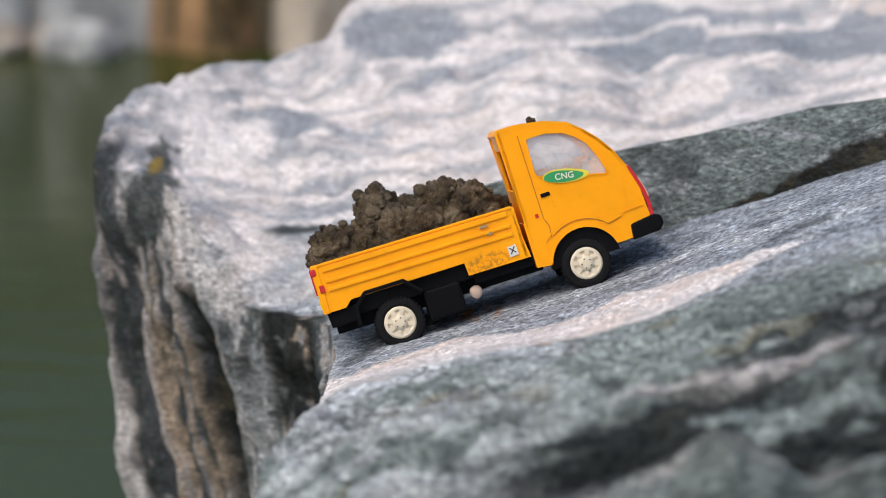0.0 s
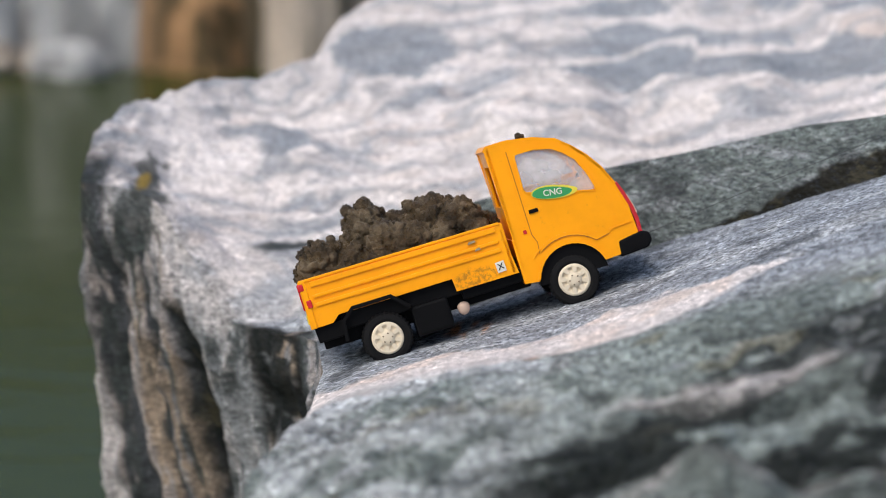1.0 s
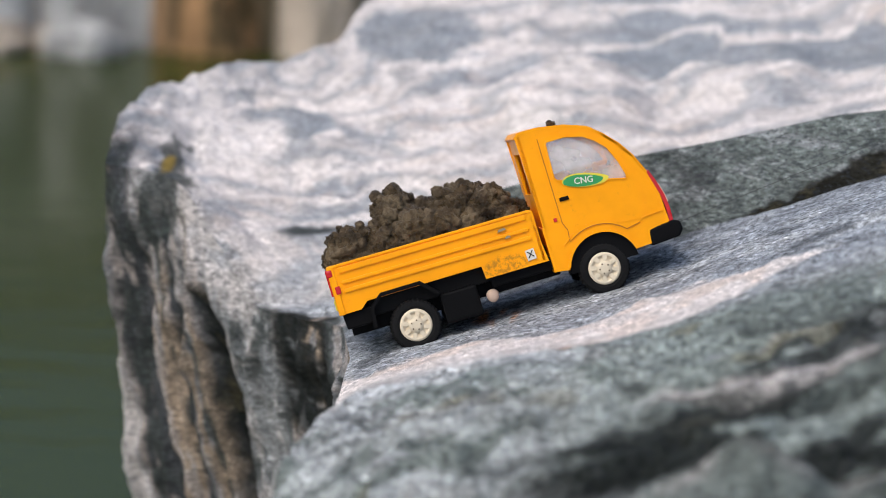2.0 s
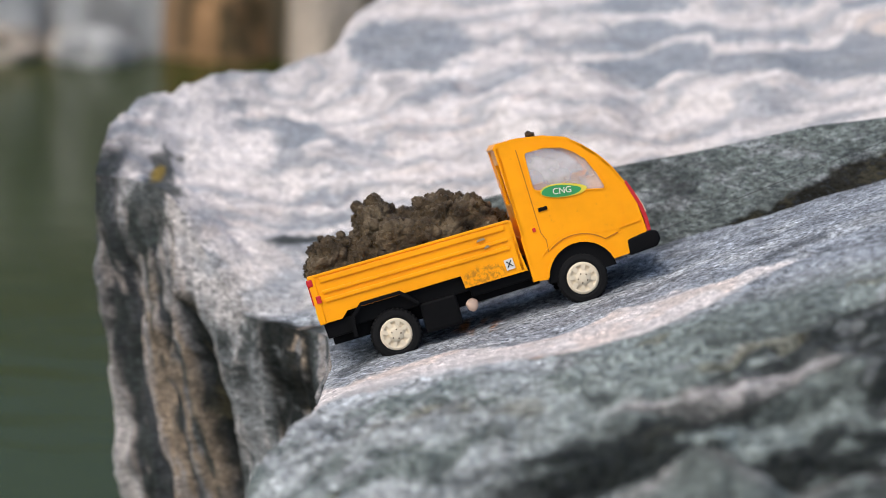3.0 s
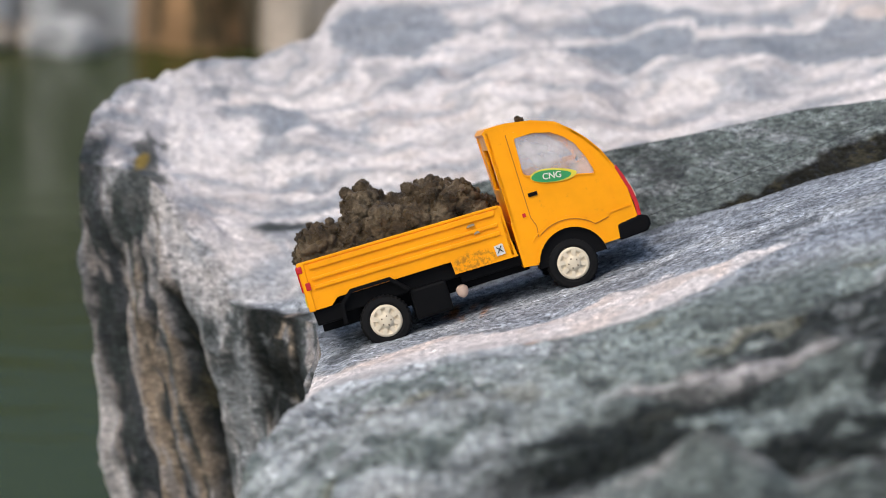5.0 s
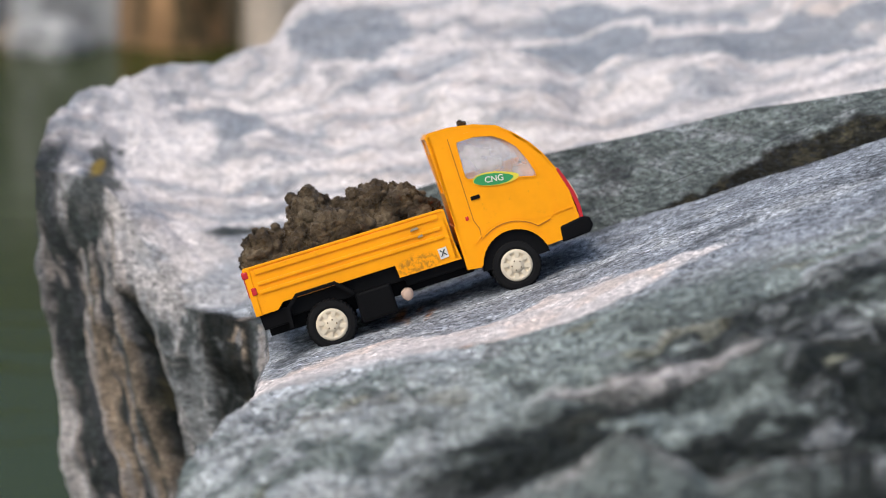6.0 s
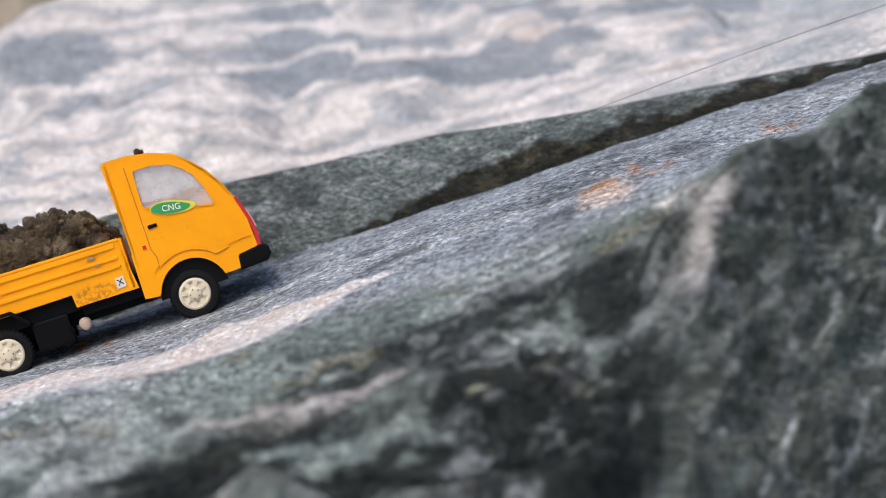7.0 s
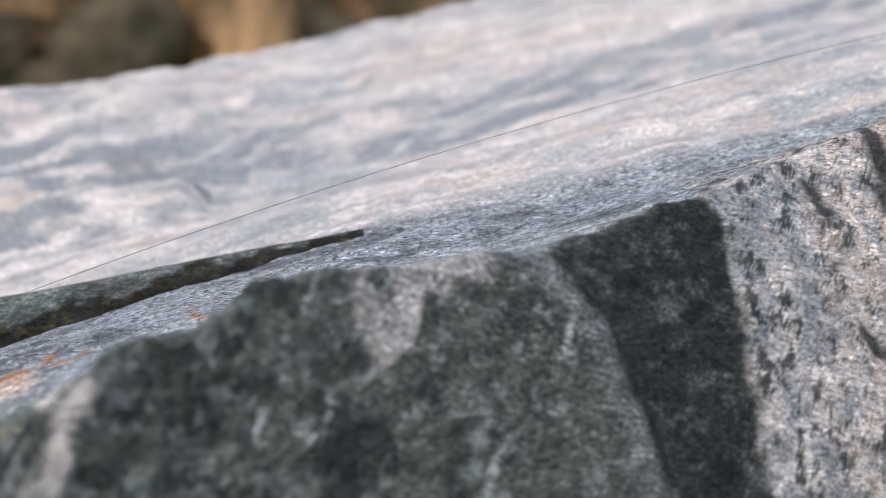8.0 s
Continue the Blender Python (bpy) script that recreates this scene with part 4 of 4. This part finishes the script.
def toy_truck(m):
    t = bpy.data.objects.new("toy_truck", None)
    scene.collection.objects.link(t)
    tagged(t, "yellow plastic toy pickup truck with cream wheels on rock", "toy truck")
    HW = 0.0275
    # cab
    arch = arc(352, 2, 64, 168, 14)
    side = [(269, 18)] + arch + [(444, 19), (470, 28), (482, 50), (479, 100), (468, 145), (452, 180), (434, 207), (412, 231), (388, 250),
                                 (350, 264), (304, 272), (268, 273), (260, 266)]
    window = [(308, 240), (312, 246), (345, 246), (377, 238), (397, 224), (414, 206), (427, 176), (434, 150), (430, 141), (312, 172), (306, 180)]
    door = [(299, 254), (345, 255), (382, 246), (404, 231), (423, 209), (437, 178), (446, 146), (451, 108), (447, 76), (432, 62)] + arc(352, 2, 78, 45, 128, 10) + [(306, 84), (300, 100)]
    cab = part("cab", prism([(300, 30), (462, 30), (466, 100), (462, 128), (280, 128), (278, 60)], -HW + 0.003, HW - 0.003), BLACK, t, "black inner moulding of the cab")
    for s in (-1, 1):
        y, inward = s * HW, -s * 0.0013
        part("side_panel", sheet(side, [window], y, inward), YELLOW, cab, "glossy yellow cab side")
        d = part("door", sheet(door, [window], y + s * 0.00035, -s * 0.0004), YELLOW, t, "yellow cab door with a swage line")
        part("window", sheet(window, [], y - s * 0.0004, inward * 0.3), GLASS, d, "clear plastic side window")
        part("window_frame", strip(window + window[:1], y - s * 0.0002, y + s * 0.0008, 0.0006), YELLOW, d)
        # raised darker strip stands for the shade in the door groove
        part("seam", strip([door[0]] + door[:0:-1][:14], y + s * 0.0002, y + s * 0.00042, 0.00035), SEAM, d, "door seam with its groove shade painted darker")
        part("handle", block(306, 323, y + s * 0.0004, y + s * 0.0011, 136, 143, 0.0003), BLACK, d, "black door handle")
        part("swage", strip(arc(352, 2, 84, 138, 58, 10) + [(408, 71), (430, 69), (476, 71)], y + s * 0.0001, y + s * 0.0005, 0.0004), YELLOW, d)
        part("arch_lip", strip(arc(352, 2, 67, 165, 15), y + s * 0.0002, y + s * 0.0007, 0.0010), YELLOW, t)
        part("marker_lamp", block(286, 292, y, y + s * 0.0006, 104, 111, 0.0002), RED, t, "small red marker lamp")
        if s < 0:
            part("wheel_well", prism(arc(352, 2, 63, 176, 4), y + 0.0015, y + 0.012), BLACK, cab)
    part("roof", strip([(258, 266), (266, 274), (304, 274), (350, 266), (389, 252), (398, 245)], -HW - 0.0001, HW + 0.0001, 0.0013), YELLOW, cab)
    part("windscreen", strip([(398, 244), (434, 206), (452, 179), (468, 144)], -HW + 0.002, HW - 0.002, 0.0005), GLASS, cab, "clear plastic windscreen")
    for s in (-1, 1):
        part("pillar", strip([(396, 246), (414, 231), (436, 207), (454, 180), (470, 144)], s * HW, s * (HW - 0.0035), 0.0013), YELLOW, cab)
    part("front_panel", strip([(466, 150), (480, 100), (483, 50), (470, 28), (444, 18)], -HW - 0.0001, HW + 0.0001, 0.0013), YELLOW, cab)
    part("grille", strip([(472, 146), (480, 125), (488, 96), (491, 70), (490, 48)], -HW + 0.0002, HW - 0.0002, 0.0016), RED, t, "red front grille panel")
    for s in (-1, 1):
        part("headlight", strip([(484, 118), (490, 96), (492.5, 82)], s * (HW - 0.002), s * (HW - 0.011), 0.0016), CREAM, t, "moulded headlight")
    bm = bmesh.new()
    ring = [(-HW, 100), (HW, 100), (HW, 266), (-HW, 266)]
    hole = [(-HW * 0.62, 160), (HW * 0.62, 160), (HW * 0.62, 236), (-HW * 0.62, 236)]
    es = []
    for loop in (ring, hole):
        vs = [bm.verts.new((264 * U, yy, zz * U + AXLE)) for yy, zz in loop]
        es += [bm.edges.new((a, b)) for a, b in zip(vs, vs[1:] + vs[:1])]
    bmesh.ops.triangle_fill(bm, use_beauty=True, edges=es)
    up = bmesh.ops.extrude_face_region(bm, geom=list(bm.faces))
    for v in [e for e in up["geom"] if isinstance(e, bmesh.types.BMVert)]:
        v.co.x += 0.0012
    part("back_panel", bm, YELLOW, cab, "yellow cab back with a rear window")
    part("lower_back", block(262, 270, -HW, HW, 18, 100), YELLOW, cab)
    part("seat", block(285, 335, -HW + 0.004, HW - 0.004, 128, 150, 0.001), YELLOW, cab, "moulded yellow seat")
    part("door_lining", block(300, 436, HW - 0.006, HW - 0.003, 124, 180, 0.0006), YELLOW, cab, "moulded yellow inner side of the far door")
    part("dashboard", block(408, 455, -HW + 0.003, HW - 0.003, 128, 172, 0.001), YELLOW, cab, "moulded yellow dashboard")
    wheel_rim = lathe([(0.0042, -0.0004), (0.0047, 0), (0.0042, 0.0004), (0.0038, 0), (0.0042, -0.0004)], 24)
    bmesh.ops.rotate(wheel_rim, verts=wheel_rim.verts, cent=(0, 0, 0), matrix=Matrix.Rotation(radians(90), 3, "Z") @ Matrix.Rotation(radians(35), 3, "X"))
    bmesh.ops.translate(wheel_rim, verts=wheel_rim.verts, vec=(412 * U, -0.011, 170 * U + AXLE))
    part("steering_wheel", wheel_rim, BLACK, cab)
    # stickers
    part("sticker", sheet(leaf(360, 161, 84, 25, -9), [], -HW - 0.0009, 0.0003), LIME, t, "yellow-edged leaf sticker")
    part("sticker", sheet(leaf(356, 161, 72, 21, -9), [], -HW - 0.0010, 0.0003), GREENSTICK, t, "green leaf sticker")
    lettering("CNG", 0.0036, 357, 161, -HW - 0.00115, PAPER, t, -8)
    part("sticker", sheet([(222, 52), (238, 53), (237, 72), (221, 71)], [], -0.0292, 0.0003), PAPER, t, "worn white square sticker")
    lettering("X", 0.0038, 229.5, 62, -0.0294, INK, t, 4)
    for sx, sz, w in ((199, 103, 11), (192, 118, 16)):
        part("scuff", sheet([(sx - w / 2, sz - 2), (sx + w / 2, sz - 1), (sx + w / 2 - 2, sz + 3), (sx - w / 2 + 3, sz + 2)], [], -0.0296, 0.0012), SCUFF, t, "dull grey scuff mark")
    # cargo bed
    BW = 0.0285
    bed = part("cargo_bed", block(-122, 252, -BW + 0.001, BW - 0.001, 66, 76, 0.0003), YELLOW, t, "yellow cargo bed with ribbed sides")
    side = [(-124, 55), (-84, 55), (-70, 67), (140, 67), (142, 43), (258, 42), (250, 110), (248, 138), (-122, 143)]
    for s in (-1, 1):
        y = s * BW
        part("side_board", sheet(side, [], y, -s * 0.0018), YELLOW, bed)
        for z0, z1 in ((126, 136), (106, 112), (90, 97)):
            part("rib", prism([(-104, z0 + 1), (238, z0 - 3), (239, z1 - 3), (-105, z1 + 1)], y - s * 0.0003, y + s * 0.0008, 0.0003), YELLOW, bed)
        part("rim_lip", prism([(-123, 139), (249, 134), (248, 139), (-123, 144)], y - s * 0.002, y + s * 0.0005, 0.0003), YELLOW, bed)
        part("end_post", prism([(-125, 54), (-113, 54), (-112, 142), (-124, 143)], y - s * 0.002, y + s * 0.0006, 0.0004), YELLOW, bed)
        part("tail_lamp", block(-128, -116, y - s * 0.004, y + s * 0.0009, 124, 138, 0.0008), RED, t, "red tail lamp")
        part("side_lamp", block(-119, -110, y - s * 0.001, y + s * 0.0011, 92, 106, 0.0004), RED, t, "red side lamp")
    gate = part("tailgate", block(-125, -118, -BW, BW, 62, 142, 0.0004), YELLOW, bed)
    part("tail_panel", block(-129, -124, -0.019, 0.019, 88, 136, 0.0005), RED, gate, "red tail panel")
    part("number_plate", block(-129, -124, -0.012, 0.012, 60, 78, 0.0003), LIME, gate, "blank yellow number plate")
    for i in range(4):
        part("bar", block(-130.5, -128.5, -0.014, 0.014, 96 + 9 * i, 99 + 9 * i, 0.0), CREAM, gate)
    part("headboard", block(246, 254, -BW, BW, 44, 136, 0.0004), YELLOW, bed)
    # chassis
    ch = part("chassis", block(-112, 275, -0.017, 0.017, 10, 66, 0.0006), BLACK, t, "black plastic chassis")
    part("skirt", prism([(-70, 36), (150, 36), (150, 24), (270, 24), (270, 45), (140, 66), (-70, 66)], -0.0245, 0.0245, 0.0004), BLACK, ch)
    part("rear_skirt", prism([(-118, 26), (-70, 26), (-66, 56), (-120, 56)], -0.0262, 0.0262, 0.0006), BLACK, ch)
    for s in (-1, 1):
        part("fender", strip([(-66, 16), (-63, 50), (-44, 67), (26, 67), (52, 40)], s * 0.0295, s * 0.018, -0.0016), BLACK, t, "black angular mudguard")
        part("tank", block(54, 122, s * 0.0262, s * 0.012, -16, 40, 0.0012), BLACK, t, "black box under the bed")
    bm = bmesh.new()
    bmesh.ops.create_icosphere(bm, subdivisions=3, radius=1)
    for v in bm.verts:
        v.co = (v.co.x * 0.0026 + 146 * U, v.co.y * 0.0018 - 0.022, v.co.z * (0.0034 if v.co.z < 0 else 0.0022) + 12 * U + AXLE)
    part("switch_knob", bm, SHELL, t, "pale pink switch knob")
    part("bumper", prism([(441, 14), (444, 43), (486, 49), (501, 44), (503, 28), (494, 17)], -HW - 0.0006, HW + 0.0006, 0.0012, 3), BLACK, t, "black front bumper")
    part("axle", block(-6, 6, -0.022, 0.022, -6, 6), BLACK, t)
    part("axle", block(343, 355, -0.022, 0.022, -6, 6), BLACK, t)
    for x in (0, 349):
        for s in (-1, 1):
            wheel(t, x, s * 0.0222, s)
    t.matrix_world = m
    return t


forward = Vector((0.939, 0.175, 0.294)).normalized()
lateral = Vector((-0.13, 0.965, -0.235))
lateral = (lateral - forward * lateral.dot(forward)).normalized()
upward = forward.cross(lateral)
near_hub = Vector((-0.0162, -0.027, -0.0242))
base = near_hub + lateral * 0.0262 - upward * AXLE
TRUCK = Matrix.Translation(base) @ Matrix((forward, lateral, upward)).transposed().to_4x4()
toy_truck(TRUCK)


# ---------------- mud ----------------
def mud_material():
    m, n, l, b = material("wet_mud", (0.1, 0.075, 0.045), 0.6)
    broad = noise_node(n, l, 120, 6, 0.65)
    col = ramp(n, l, broad, [(0.36, (0.040, 0.025, 0.011)), (0.5, (0.125, 0.083, 0.042)), (0.63, (0.27, 0.20, 0.12))])
    l.new(col, b.inputs["Base Color"])
    l.new(ramp(n, l, noise_node(n, l, 160, 3, 0.5), [(0.4, 0.2), (0.6, 0.55)]), b.inputs["Roughness"])
    bump(n, l, b, noise_node(n, l, 420, 8, 0.8), 1.0, 0.0035)
    return m


MUD = mud_material()


def mud_lumps(name, lumps, label, m, detail=5, more=()):
    heap = bpy.data.objects.new(name, None)
    scene.collection.objects.link(heap)
    tagged(heap, label, "mud")
    for i, (x, y, z, r) in enumerate(list(lumps) + list(more)):
        bm = bmesh.new()
        bmesh.ops.create_icosphere(bm, subdivisions=detail if i < len(lumps) else 3, radius=1)
        p = np.array([v.co[:] for v in bm.verts])
        k = 1 + 0.20 * fbm(p + 5.1 * i, 1.8, 3, 300 + i) - 0.26 * ridged(p + 2.3 * i, 2.6, 3, 320 + i) - 0.13 * ridged(p + i, 7, 3, 340 + i) + 0.14
        q = p * k[:, None] * r * U * 0.92 + np.array((x * U, y, z * U + AXLE))
        for v, co in zip(bm.verts, q):
            v.co = co
        for f in bm.faces:
            f.smooth = True
        part("lump", bm, MUD, heap)
    heap.matrix_world = m
    return heap


LUMPS = [
    (-77, -0.014, 160, 44), (-90, -0.012, 128, 38), (-20, -0.012, 146, 46), (19, -0.004, 205, 40), (48, -0.014, 158, 48), (92, -0.014, 148, 46),
    (128, -0.008, 172, 50), (175, -0.010, 160, 44), (188, 0.004, 165, 40), (228, -0.008, 136, 30), (205, -0.014, 134, 34), (150, -0.014, 138, 40),
    (-60, 0.012, 140, 52), (0, 0.012, 150, 52), (70, 0.012, 160, 54), (130, 0.012, 158, 50), (200, 0.012, 136, 44),
    (-45, -0.017, 128, 34), (10, -0.017, 128, 32), (-105, -0.010, 150, 26), (0, -0.010, 185, 30), (155, -0.004, 205, 18), (110, -0.010, 200, 20),
    (-50, -0.014, 176, 22), (205, -0.010, 176, 20)]
SMALL = []
for lx, ly, lz, lr in LUMPS:
    for _ in range(3):
        a, e = random.uniform(math.pi * 0.95, math.pi * 2.05), random.uniform(0.1, 1.3)
        r = random.uniform(6, 13)
        SMALL.append((lx + lr * math.cos(a) * math.cos(e), ly + lr * U * math.sin(a) * math.cos(e) * 0.8, lz + lr * math.sin(e), r))
SMALL = [q for q in SMALL if abs(q[1]) < 0.026 and -112 < q[0] < 240]
mud_lumps("mud_pile", LUMPS, "heap of wet brown lumpy mud in the truck bed", TRUCK, more=SMALL)
mud_lumps("mud_clod", [(330, -0.020, 274, 7), (337, -0.018, 272, 5)], "small dried mud clod on the cab roof", TRUCK, 3)


# ---------------- the pulling thread ----------------
def thread():
    cu = bpy.data.curves.new("thread", "CURVE")
    cu.dimensions, cu.bevel_depth, cu.bevel_resolution = "3D", 0.00012, 2
    tip = TRUCK @ Vector((502 * U, -0.016, 38 * U + AXLE))
    bend, end = Vector((0.40, 0.055, 0.155)), Vector((0.79, 0.125, 0.224))
    sp = cu.splines.new("POLY")
    n = 40
    sp.points.add(n)
    for i in range(n + 1):
        s = i / n
        p = tip * (1 - s) ** 2 + bend * 2 * s * (1 - s) + end * s ** 2
        sp.points[i].co = (*p, 1)
    loose = cu.splines.new("POLY")
    loose.points.add(5)
    for i, (a, c) in enumerate(((0, 0), (0.0012, 0.001), (0.0018, -0.001), (0.0008, -0.004), (-0.0006, -0.006), (-0.001, -0.007))):
        loose.points[i].co = (tip.x + a, tip.y - 0.001, tip.z + c, 1)
    m = plastic("black_thread", (0.03, 0.03, 0.032), 0.6, 0.0)
    cu.materials.append(m)
    tmp = new("thread", cu)
    bpy.context.view_layer.update()
    me = bpy.data.meshes.new_from_object(tmp.evaluated_get(bpy.context.evaluated_depsgraph_get()))
    bpy.data.objects.remove(tmp)
    tagged(new("thread", me), "thin black thread tied to the truck bumper", "thread")


thread()
